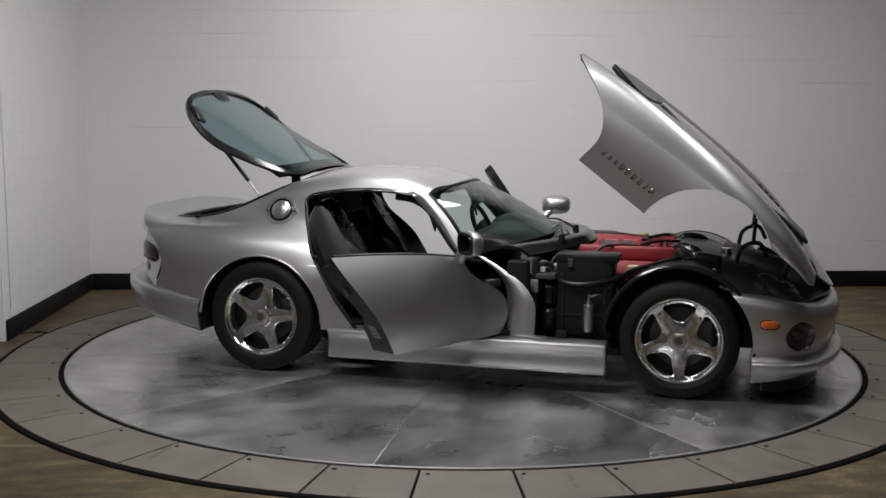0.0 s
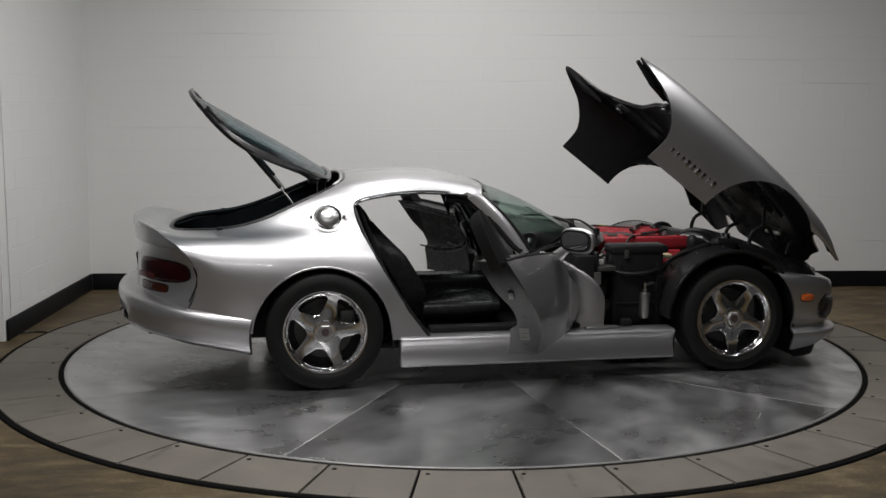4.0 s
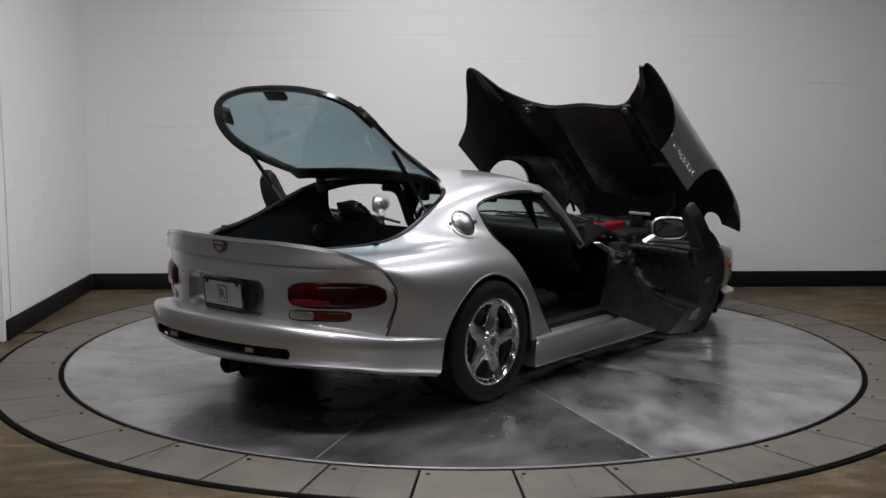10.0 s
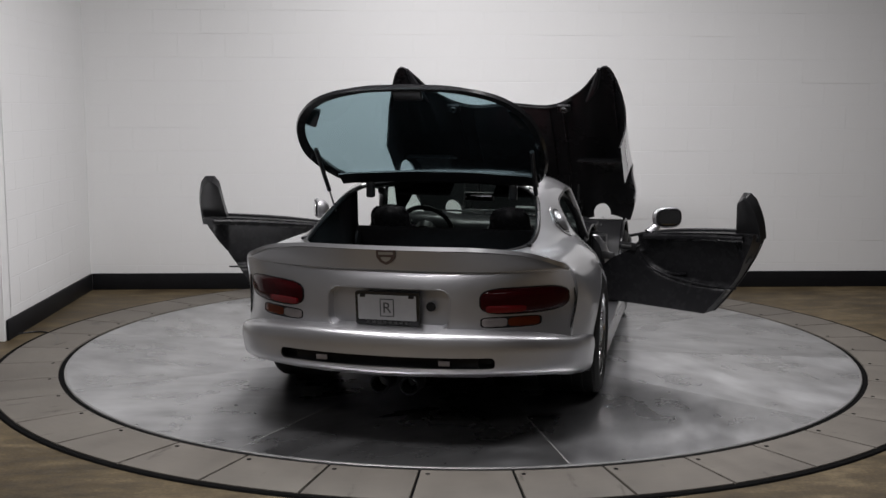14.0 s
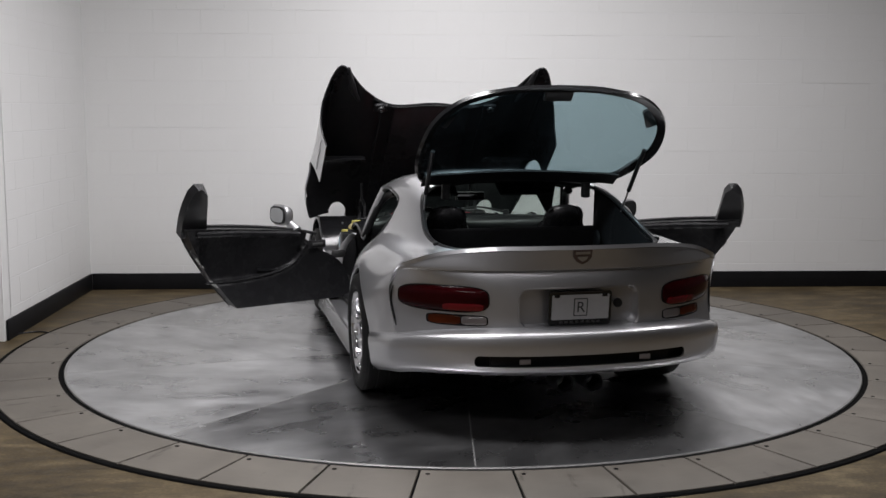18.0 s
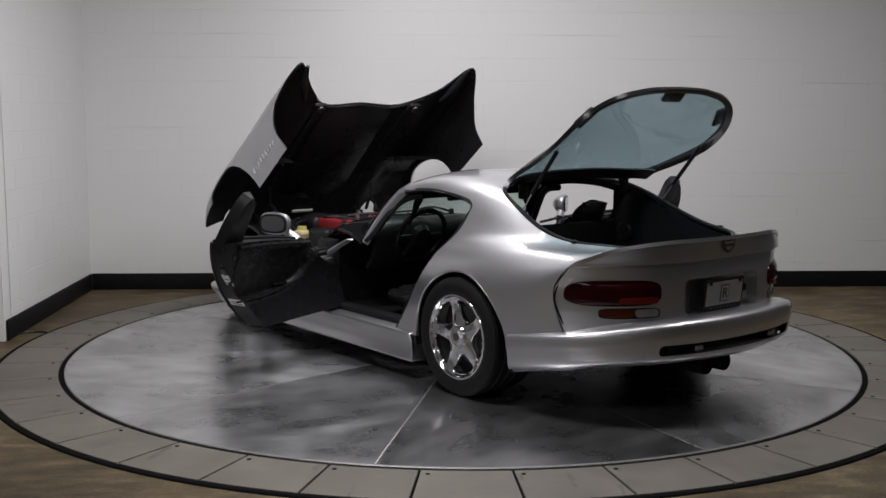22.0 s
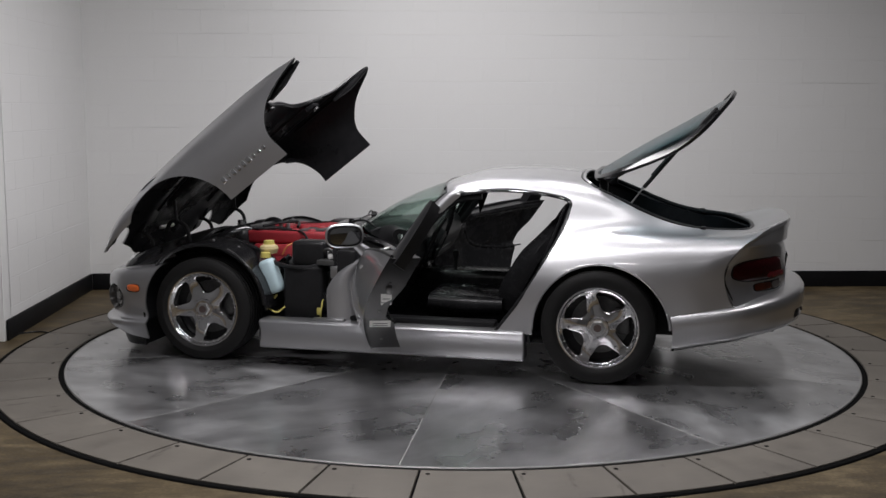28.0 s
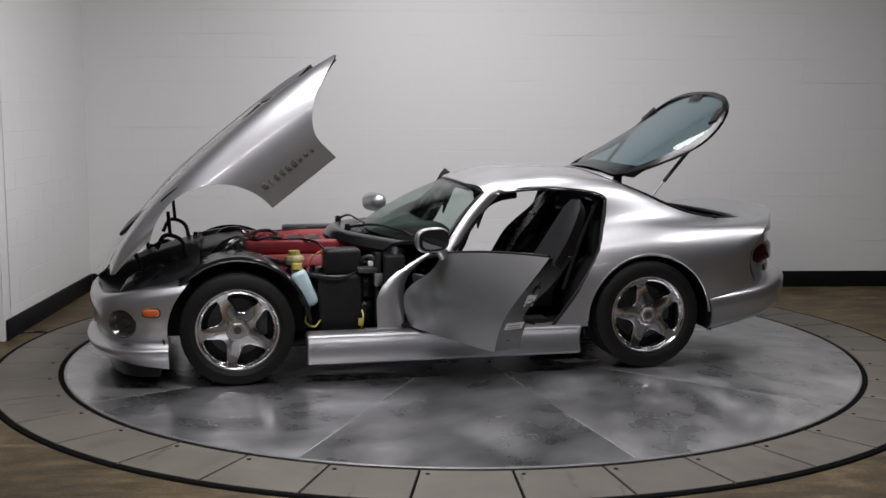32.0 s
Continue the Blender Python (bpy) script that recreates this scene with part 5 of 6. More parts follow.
def build_wheel(x, y, z, tyre_r, width, sgn, roll):
    w = tagged(new("wheel"), "chromed five-spoke wheel with a black tyre")
    w.parent = car
    w.matrix_basis = Matrix.Translation((x, y, z)) @ (pose(0, 0, 0) if sgn > 0 else pose(0, 0, 0, 0, 0, 180))
    hw = width
    # face at local y = 0, the tyre goes inwards to -hw
    prof = [(0.232, -hw + 0.02), (0.25, -hw), (tyre_r - 0.04, -hw - 0.005), (tyre_r - 0.008, -hw + 0.02), (tyre_r, -hw + 0.05)]
    nb = 5
    for k in range(nb):
        a = -hw + 0.06 + (hw - 0.10) * k / (nb - 1)
        prof += [(tyre_r, a), (tyre_r, a + 0.018), (tyre_r - 0.007, a + 0.021), (tyre_r - 0.007, a + 0.027)]
    prof += [(tyre_r, -0.03), (tyre_r - 0.006, -0.008), (tyre_r - 0.03, 0.008), (tyre_r - 0.06, 0.012), (0.25, 0.006), (0.236, -0.004), (0.232, -0.02)]
    part("tyre", lathem(prof, 72), RUBBER, w, "black rubber tyre")
    rim = part("rim", lathem([(0.205, -hw + 0.03), (0.222, -hw + 0.03), (0.212, -0.12), (0.212, -0.03), (0.218, -0.012), (0.226, -0.002), (0.234, -0.001), (0.238, -0.006), (0.236, -0.016), (0.216, -0.024), (0.206, -0.05), (0.203, -0.12), (0.205, -hw + 0.03)], 72), CHROME, w, "polished chrome rim lip")
    disc = lathem([(0.0, -0.018), (0.05, -0.016), (0.09, -0.020), (0.115, -0.024), (0.14, -0.026), (0.165, -0.025), (0.188, -0.021), (0.203, -0.016), (0.2175, -0.012), (0.2175, -0.045), (0.18, -0.052), (0.09, -0.055), (0.0, -0.055)], 90)
    for v in disc.verts:
        r_ = math.hypot(v.co.x, v.co.z)
        ease = min(1.0, max(0.0, (r_ - 0.05) / 0.05)) * min(1.0, max(0.0, (0.2175 - r_) / 0.03))
        v.co.y -= 0.005 * (1 - math.cos(5 * (math.atan2(v.co.z, v.co.x) - radians(roll)))) * ease
    bmesh.ops.recalc_face_normals(disc, faces=disc.faces)
    holes = []
    for k in range(5):
        a0 = roll + 36 + 72 * k
        side = [(0.103, 0.0), (0.106, 8.0), (0.118, 15.0), (0.142, 20.5), (0.166, 24.5), (0.184, 26.8), (0.196, 26.0), (0.2035, 21.0), (0.2045, 10.0), (0.205, 0.0)]
        loop = side + [(r_, -d_) for r_, d_ in side[-2:0:-1]]
        out = spline([(r_ * math.cos(radians(a0 + d_)), 0, r_ * math.sin(radians(a0 + d_))) for r_, d_ in loop + loop[:1]], 3)[:-1]
        holes.append(prism([(p.x, p.z) for p in out], -0.2, 0.1))
    disc = cut(disc, holes)
    es = [ed for ed in disc.edges if len(ed.link_faces) == 2 and ed.calc_face_angle(0) > radians(50) and ed.verts[0].co.y > -0.04 and ed.verts[1].co.y > -0.04 and Vector((ed.verts[0].co.x, ed.verts[0].co.z)).length < 0.21]
    bmesh.ops.bevel(disc, geom=es, offset=0.004, segments=2, profile=0.5, affect="EDGES")
    part("spoke_face", disc, CHROME, w, "five-spoke chrome wheel face with rounded openings")
    hubp = part("hub", lathem([(0.0, -0.05), (0.062, -0.05), (0.066, -0.016), (0.062, -0.009), (0.052, -0.008), (0.050, -0.014), (0.0, -0.014)], 36), CHROME, w, "chrome hub")
    part("centre_cap", lathem([(0.044, -0.014), (0.044, -0.004), (0.040, 0.0), (0.030, 0.0), (0.028, -0.003), (0.0, -0.003)], 6), ALLOY, hubp, "hexagonal centre cap")
    part("cap_emblem", lathem([(0.022, -0.003), (0.022, 0.0005), (0.0, 0.001)], 20), BADGE, hubp)
    for k in range(30):
        a = 2 * math.pi * k / 30
        part("rim_bolt", lathem([(0.0, -0.012), (0.005, -0.014), (0.0065, -0.034)], 8, Matrix.Translation((0.2065 * math.cos(a), 0.0, 0.2065 * math.sin(a)))), CHROME, rim)
    part("brake_disc", lathem([(0.0, -0.12), (0.165, -0.12), (0.165, -0.145), (0.0, -0.145)], 48), STEELD, w, "dark steel brake disc")
    part("brake_caliper", boxm((0.09, 0.09, 0.16), (-0.13, -0.13, 0.03), 0.02), STEELD, w, "dark brake caliper")
    part("inner_barrel", lathem([(0.205, -0.13), (0.0, -0.14), (0.0, -0.16), (0.205, -0.15)], 36), BLACK, w)
    return w


for sgn in (1, -1):
    build_wheel(1.222, sgn * 0.885, 0.321, 0.321, 0.26, sgn, 65 if sgn > 0 else 125)
    build_wheel(-1.222, sgn * 0.925, 0.328, 0.328, 0.33, sgn, 77 if sgn > 0 else 104)

# ---- wheel wells, underbody, engine bay ----
for sgn in (1, -1):
    for cx, cz, r, y0, y1, nm in ((1.22, 0.315, 0.405, 0.52, 0.865, "front_wheel_liner"), (-1.235, 0.30, 0.41, 0.45, 0.90, "rear_wheel_liner")):
        g = []
        for i in range(29):
            a = radians(-12 + (190 if "front" in nm else 204) * i / 28)
            g.append([(cx + r * math.cos(a), sgn * (y0 + (y1 - y0) * k / 6), cz + r * math.sin(a)) for k in range(7)])
        ln = part(nm, solid_sheet(g, 0.012), [BLACK, GLOSSB if "front" in nm else BLACK], car, "black plastic wheel well liner")
        part("well_wall", prism([(cx + (r + 0.01) * math.cos(radians(a)), cz + (r + 0.01) * math.sin(radians(a))) for a in range(-12, 193, 12)], sgn * (y0 - 0.02), sgn * y0), BLACK, ln)
    part("liner_flange", tubem([(1.22 + 0.408 * math.cos(radians(a)), sgn * 0.865, 0.315 + 0.408 * math.sin(radians(a))) for a in range(5, 178, 12)], 0.014, 8, 2), GLOSSB, car, "glossy black fender flange")
for sgn in (1, -1):
    part("well_apron", boxm((0.02, 0.36, 0.34), (1.66, sgn * 0.63, 0.23), 0.006), BLACK, car, "black panel closing the front wheel well")
part("floor_pan", boxm((2.9, 1.2, 0.05), (-0.02, 0, 0.175), 0.02), BLACK, car, "black underbody pan")
part("rear_valance", boxm((0.30, 1.0, 0.11), (-2.08, 0, 0.335), 0.05), BLACK, car, "black valance under the tail")
part("frame_rail", boxm((1.5, 0.08, 0.10), (1.1, 0.42, 0.28), 0.01), BLACK, car)
part("frame_rail", boxm((1.5, 0.08, 0.10), (1.1, -0.42, 0.28), 0.01), BLACK, car)
part("firewall", boxm((0.03, 1.5, 0.50), (0.40, 0, 0.47), 0.008), BLACK, car, "black firewall")
for sgn in (1, -1):
    part("hinge_pillar", boxm((0.12, 0.10, 0.42), (0.31, sgn * 0.76, 0.50), 0.015), BLACK, car, "black door hinge pillar")

# nose panel over the radiator
g = []
for i in range(25):
    s = -1 + 2 * i / 24
    y = 0.82 * s
    xe = 2.03 - 0.33 * abs(s) ** 2.6
    g.append([(1.42 + (xe - 1.42) * k / 8, y, 0.725 - 0.10 * abs(s) ** 2 - (0.20 - 0.075 * abs(s) ** 2) * (k / 8) ** 1.25 + 0.012 * math.sin(8 * s)) for k in range(9)])
part("nose_panel", solid_sheet(g, 0.02), [GLOSSB, BLACK], car, "glossy black panel over the radiator")
for sgn in (1, -1):
    hl = part("headlamp_bowl", patch(lambda a, b, off: Vector((a, sgn * b, 0.60 - 0.55 * (a - 1.72) - 0.10 * (b - 0.62) + off)), 1.75, 0.63, 0.26, 0.17, 0.045, 2.2, lift=0.006, depth=0.05), GLOSSB, car, "dark glossy headlamp housing")
    part("lamp_lens", patch(lambda a, b, off: Vector((a, sgn * b, 0.60 - 0.55 * (a - 1.72) - 0.10 * (b - 0.62) + off)), 1.79, 0.64, 0.10, 0.08, 0.02, 2.0, lift=0.045), CHROME, hl, "bright headlamp reflector")
    for x0, h0, x1, h1 in ((1.50, 0.68, 1.62, 0.90), (1.76, 0.60, 1.83, 0.76)):
        st = part("hood_hinge", tubem([(x0, sgn * 0.46, h0), (x0 + 0.03, sgn * 0.46, h0 + 0.11), (x0 + 0.12, sgn * 0.47, h0 + 0.14), (x0 + 0.17, sgn * 0.47, h0 + 0.06)], 0.013, 8), BLACK, car, "black hood hinge bracket")
        part("link", tubem([(x0 + 0.09, sgn * 0.47, h0 + 0.14), (x1 - 0.02, sgn * 0.47, h1 + 0.06)], 0.011, 8), BLACK, st)
radi = part("radiator", boxm((0.08, 0.95, 0.36), (1.50, 0, 0.50), 0.02), BLACK, car, "black radiator and shroud")
part("hose_cap", lathem([(0, 0.05), (0.03, 0.05), (0.034, 0.0), (0, 0)], 18, pose(0, 0, 0, 90)), CHROME, radi, "bright filler cap", pose(1.44, -0.25, 0.71))

engine = tagged(new("engine"), "ten-cylinder engine with red intake plenums and red valve covers")
engine.parent = car
engine.matrix_basis = pose(0, 0, -0.055)
part("block", boxm((0.75, 0.44, 0.36), (0.82, 0, 0.40), 0.03), STEELD, engine, "dark engine block")
for sgn in (1, -1):
    pl = part("intake_plenum", boxm((0.76, 0.17, 0.085), (0.78, sgn * 0.235, 0.762), 0.02, pose(0, 0, 0, sgn * 6), 3), RED, engine, "red intake plenum box")
    for k in range(3):
        part("plenum_seam", boxm((0.012, 0.152, 0.088), (0.60 + 0.2 * k, sgn * 0.235, 0.758), 0.004, pose(0, 0, 0, sgn * 6)), RED, pl)
    bm = bmesh.new()
    box(bm, (0.62, 0.13, 0.10), (0.78, sgn * 0.335, 0.665), 0.022, pose(0, 0, 0, sgn * 28), 3)
    vc = part("valve_cover", bm, RED, engine, "red ribbed valve cover")
    for k in range(5):
        part("cover_lobe", lathem([(0, 0.012), (0.038, 0.010), (0.046, -0.01), (0, -0.012)], 20, Matrix.Translation((0.55 + 0.115 * k, sgn * 0.398, 0.652)) @ pose(0, 0, 0, sgn * 28, 0, 0 if sgn > 0 else 180)), RED, vc)
        part("runner", tubem([(0.55 + 0.115 * k, sgn * 0.19, 0.75), (0.55 + 0.115 * k, sgn * 0.10, 0.775), (0.55 + 0.115 * k, 0.0, 0.745)], 0.032, 10), RED, engine, "red intake runner")
    part("spark_lead", tubem([(0.62, sgn * 0.40, 0.66), (0.66, sgn * 0.44, 0.73), (0.72, sgn * 0.40, 0.80), (0.8, sgn * 0.3, 0.812), (1.02, sgn * 0.22, 0.80)], 0.008, 8), BLACK, engine, "black ignition lead")
    part("heater_hose", tubem([(0.42, sgn * 0.32, 0.66), (0.5, sgn * 0.43, 0.62), (0.6, sgn * 0.5, 0.60), (0.62, sgn * 0.56, 0.5)], 0.016, 10), BLACK, engine)
    part("exhaust_manifold", tubem([(0.5, sgn * 0.36, 0.52), (0.75, sgn * 0.42, 0.47), (1.0, sgn * 0.40, 0.45)], 0.05, 10), STEELD, engine)
part("throttle_cover", boxm((0.30, 0.26, 0.04), (0.75, 0, 0.775), 0.015), BLACK, engine, "black cover between the plenums")
# air intake over the front of the engine
part("air_box", boxm((0.32, 0.72, 0.12), (1.30, 0, 0.735), 0.045, pose(0, 0, 0, 0, 12, 0), 4), BLACK, engine, "black air cleaner box")
for sgn in (1, -1):
    part("intake_hose", tubem([(1.12, sgn * 0.24, 0.76), (1.18, sgn * 0.26, 0.79), (1.26, sgn * 0.34, 0.78), (1.33, sgn * 0.40, 0.72)], [0.045, 0.05, 0.05, 0.045], 16), GLOSSB, engine, "ribbed black intake hose")
    part("hose_clamp", lathem([(0.052, -0.008), (0.055, -0.008), (0.055, 0.008), (0.052, 0.008), (0.052, -0.008)], 24, pose(1.12, sgn * 0.24, 0.762, 0, 0, -90)), CHROME, engine, "bright hose clamp")
    part("throttle_body", lathem([(0, 0.04), (0.042, 0.035), (0.046, -0.04), (0, -0.04)], 20, pose(1.19, sgn * 0.25, 0.74, 30, 0, -60)), ALLOY, engine, "bright throttle body")
part("ducting", tubem([(0.92, 0.12, 0.80), (1.0, 0.2, 0.82), (1.08, 0.3, 0.82), (1.2, 0.2, 0.80)], 0.010, 8), BLACK, engine)
part("ducting", tubem([(0.94, -0.06, 0.80), (0.98, -0.18, 0.82), (1.05, -0.12, 0.825), (1.15, 0.05, 0.81)], 0.010, 8), BLACK, engine)
for k, (x, y, z) in enumerate(((0.52, -0.12, 0.79), (0.6, 0.12, 0.80), (1.08, -0.1, 0.79), (0.95, 0.1, 0.81))):
    part("fitting", lathem([(0, 0.03), (0.012, 0.03), (0.015, 0.0), (0, 0)], 10, pose(x, y, z, 90)), ALLOY, engine, "bright fitting")

# right side of the bay: black canister, bright shock reservoir
part("engine_computer", boxm((0.33, 0.16, 0.46), (0.68, -0.62, 0.49), 0.03, None, 3), BLACK, car, "tall black box beside the engine")
part("box_lid", boxm((0.36, 0.18, 0.05), (0.69, -0.62, 0.725), 0.018), BLACK, car, "black lid of the tall box")
part("shock_reservoir", lathem([(0, 0.09), (0.012, 0.09), (0.014, 0.07), (0.031, 0.066), (0.033, 0.05), (0.033, -0.07), (0.029, -0.085), (0, -0.087)], 24, pose(0, 0, 0, 90)), ALLOY, car, "polished aluminium canister", pose(0.71, -0.735, 0.40))
part("reservoir_neck", lathem([(0, 0.05), (0.01, 0.05), (0.01, 0.0), (0, 0)], 12, pose(0, 0, 0, 90)), CHROME, car, "", pose(0.71, -0.735, 0.48))
part("brake_line", tubem([(0.71, -0.735, 0.51), (0.77, -0.72, 0.52), (0.80, -0.68, 0.44), (0.78, -0.66, 0.3)], 0.009, 8), STEELD, car)
part("hose_clip", boxm((0.07, 0.05, 0.045), (0.57, -0.80, 0.305), 0.015), BLACK, car, "black clip on the sill")
# left side: battery box, washer bottle, fluid reservoir
part("battery_box", boxm((0.26, 0.20, 0.34), (0.62, 0.62, 0.42), 0.02, None, 3), BLACK, car, "black battery box")
part("fuse_box", boxm((0.22, 0.16, 0.16), (0.60, 0.60, 0.66), 0.025, None, 3), BLACK, car, "black fuse box")
bt = part("washer_bottle", boxm((0.095, 0.11, 0.22), (0.83, 0.70, 0.52), 0.03, pose(0, 0, 0, 0, 22, 0), 3), FLUID, car, "pale blue washer bottle")
part("bottle_cap", lathem([(0, 0.03), (0.03, 0.03), (0.033, 0.0), (0, 0)], 18, pose(0, 0, 0, 90)), YELLOW, bt, "yellow cap", pose(0.872, 0.70, 0.635))
fl = part("fluid_reservoir", lathem([(0, 0.04), (0.03, 0.04), (0.055, 0.025), (0.06, 0.01), (0.05, -0.02), (0, -0.03)], 20, pose(0, 0, 0, 90)), surface("cream_plastic", (0.5, 0.42, 0.22), 0.45), car, "cream fluid reservoir", pose(0.88, 0.62, 0.672))
part("reservoir_lid", lathem([(0, 0.025), (0.032, 0.025), (0.036, 0.0), (0, 0)], 18, pose(0, 0, 0, 90)), YELLOW, fl, "", pose(0, 0, 0.035))
for k, (p, mt) in enumerate(((((0.80, 0.70, 0.40), (0.83, 0.76, 0.33), (0.78, 0.76, 0.30), (0.74, 0.72, 0.33)), YELLOW), (((0.50, 0.68, 0.40), (0.49, 0.74, 0.35), (0.50, 0.74, 0.28)), YELLOW), (((0.70, 0.55, 0.72), (0.76, 0.60, 0.70), (0.80, 0.60, 0.64)), COPPER), (((0.55, -0.55, 0.75), (0.48, -0.6, 0.70), (0.47, -0.62, 0.6)), STEELD))):
    part("wire", tubem(p, 0.006, 6), mt, car, "coloured wire")
part("wire_tag", boxm((0.03, 0.01, 0.045), (0.505, 0.745, 0.315), 0.002), YELLOW, car, "yellow cable tag")
for sgn in (1, -1):
    part("wiring_loom", tubem([(0.42, sgn * 0.55, 0.62), (0.5, sgn * 0.66, 0.60), (0.62, sgn * 0.72, 0.58), (0.8, sgn * 0.70, 0.60), (0.95, sgn * 0.60, 0.66), (1.2, sgn * 0.55, 0.73)], 0.014, 8), BLACK, car, "black wiring loom")
    part("bracket", boxm((0.12, 0.10, 0.03), (0.46, sgn * 0.70, 0.62), 0.006), STEELD, car, "dark steel bracket")
    part("relay", boxm((0.05, 0.05, 0.06), (0.42, sgn * 0.66, 0.655), 0.008), BLACK, car)
    part("relay", boxm((0.04, 0.05, 0.05), (0.50, sgn * 0.60, 0.655), 0.008), ALLOY, car)

for sgn in (1, -1):
    for k in range(9):
        x = 0.46 + 0.062 * k + random.uniform(-0.015, 0.015)
        y = sgn * random.uniform(0.43, 0.56)
        z = random.uniform(0.50, 0.60)
        part("connector", boxm((random.uniform(0.025, 0.05), random.uniform(0.03, 0.05), random.uniform(0.03, 0.06)), (0, 0, 0), 0.006), random.choice((BLACK, BLACK, STEELD, ALLOY)), car, "", pose(x, y, z, 0, 0, random.uniform(0, 60)))
        part("hose", tubem([(x, y, z), (x + random.uniform(-0.04, 0.06), y + sgn * 0.05, z + random.uniform(0.02, 0.07)), (x + random.uniform(0.0, 0.12), y + sgn * random.uniform(-0.02, 0.08), z - random.uniform(0.0, 0.12))], random.uniform(0.006, 0.012), 8), random.choice((BLACK, GLOSSB)), car)
    for k in range(5):
        part("bolt", lathem([(0, 0.008), (0.008, 0.008), (0.009, 0.0), (0, 0)], 6, pose(0, 0, 0, 90)), ALLOY, car, "", pose(1.22 + 0.40 * math.cos(radians(40 + 25 * k)), sgn * 0.70, 0.317 + 0.413 * math.sin(radians(40 + 25 * k)), 0, 50 - 25 * k, 0))
    part("horn", lathem([(0, 0.03), (0.02, 0.03), (0.05, -0.02), (0.045, -0.022), (0, 0.0)], 20, pose(0, 0, 0, 70, 0, 40)), BLACK, car, "black horn", pose(1.58, sgn * 0.42, 0.66))
for sgn in (1, -1):
    part("vacuum_canister", lathem([(0, 0.07), (0.04, 0.065), (0.05, 0.05), (0.05, -0.05), (0.042, -0.065), (0, -0.07)], 24, pose(0, 0, 0, 90)), GLOSSB, car, "black round canister on the firewall", pose(0.475, sgn * 0.66, 0.36))
    part("firewall_bracket", boxm((0.05, 0.06, 0.075), (0.40, sgn * 0.735, 0.565), 0.006), ALLOY, car, "bare metal bracket by the door hinge")
    part("module", boxm((0.07, 0.13, 0.11), (0.455, sgn * 0.60, 0.50), 0.012), GLOSSB, car, "black control module on the firewall")
    for k in range(4):
        part("module_fin", boxm((0.012, 0.012, 0.10), (0.497, sgn * (0.555 + 0.03 * k), 0.50), 0.003), BLACK, car)
    for k in range(7):
        z = 0.30 + 0.055 * k
        y = 0.46 + 0.035 * (k % 3)
        part("bulkhead_fitting", lathem([(0, 0.04), (0.012, 0.04), (0.013, 0.012), (0.02, 0.010), (0.02, 0.0), (0, 0)], 12, pose(0, 0, 0, 0, 0, -90)), ALLOY if k % 3 == 0 else STEELD, car, "", pose(0.417, sgn * y, z))
        part("bulkhead_hose", tubem([(0.45, sgn * y, z), (0.50, sgn * (y + 0.02), z + 0.02), (0.53, sgn * (y + 0.09), z - 0.01), (0.50 + 0.02 * (k % 3), sgn * (y + 0.15), z - 0.05)], 0.007 + 0.002 * (k % 2), 8), GLOSSB if k % 2 else BLACK, car)
    part("harness_clip", boxm((0.03, 0.02, 0.03), (0.44, sgn * 0.705, 0.655), 0.004), LABEL, car, "pale harness clip")
    part("hood_catch", tubem([(0.40, sgn * 0.70, 0.66), (0.44, sgn * 0.72, 0.70), (0.48, sgn * 0.70, 0.69), (0.49, sgn * 0.66, 0.66)], 0.010, 8), STEELD, car, "steel hood catch loop")
# moulding on the tall box
for z in (0.40, 0.56):
    part("box_rib", boxm((0.30, 0.012, 0.012), (0.68, -0.702, z), 0.004), BLACK, car)
for x in (0.56, 0.80):
    part("box_rib", boxm((0.012, 0.012, 0.34), (x, -0.702, 0.48), 0.004), BLACK, car)
part("box_latch", boxm((0.03, 0.016, 0.05), (0.60, -0.706, 0.70), 0.004), STEELD, car, "steel clip on the box lid")
part("coolant_bottle", boxm((0.16, 0.10, 0.12), (1.34, -0.44, 0.69), 0.03, pose(0, 0, 0, 0, 8, 0), 3), BLACK, car, "black coolant bottle")
part("cream_connector", boxm((0.07, 0.06, 0.03), (0.93, -0.50, 0.655), 0.01), surface("cream_connector", (0.55, 0.48, 0.30), 0.5), car, "cream plastic connector")

# ---- cabin ----
part("cabin_floor", boxm((1.6, 1.4, 0.04), (-0.42, 0, 0.24), 0.01), CARPET, car, "black carpeted floor")
part("tunnel", boxm((1.1, 0.24, 0.30), (-0.30, 0, 0.36), 0.05, None, 3), LEATHER, car, "black leather centre tunnel")
for sgn in (1, -1):
    part("sill_trim", boxm((0.95, 0.10, 0.035), (-0.14, sgn * 0.78, 0.30), 0.012), BLACK, car, "black sill plate")
part("shift_knob", lathem([(0, 0.035), (0.02, 0.028), (0.024, 0.0), (0.012, -0.03), (0.01, -0.12), (0, -0.12)], 16, pose(0, 0, 0, 90)), BLACK, car, "black gear knob", pose(-0.20, 0.02, 0.60))
dg = []
for i in range(37):
    s = -0.94 + 1.88 * i / 36
    b0 = screen_pt(s, 0.03)
    hump = 0.03 * math.exp(-((b0.y - 0.38) / 0.17) ** 4)
    keys = [(b0.x - 0.035, b0.z - 0.015), (b0.x * 0.55 + 0.0, 0.792 + hump * 0.6), (0.02, 0.802 + hump), (-0.045 - hump * 0.5, 0.782 + hump), (-0.06, 0.72), (-0.02, 0.62), (0.04, 0.55)]
    dg.append([(p.x, b0.y, p.z) for p in spline([(x, 0, z) for x, z in keys], 4)])
dash = part("dashboard", solid_sheet(dg, 0.03, flip=True), [DASHB, BLACK], car, "black padded dashboard")
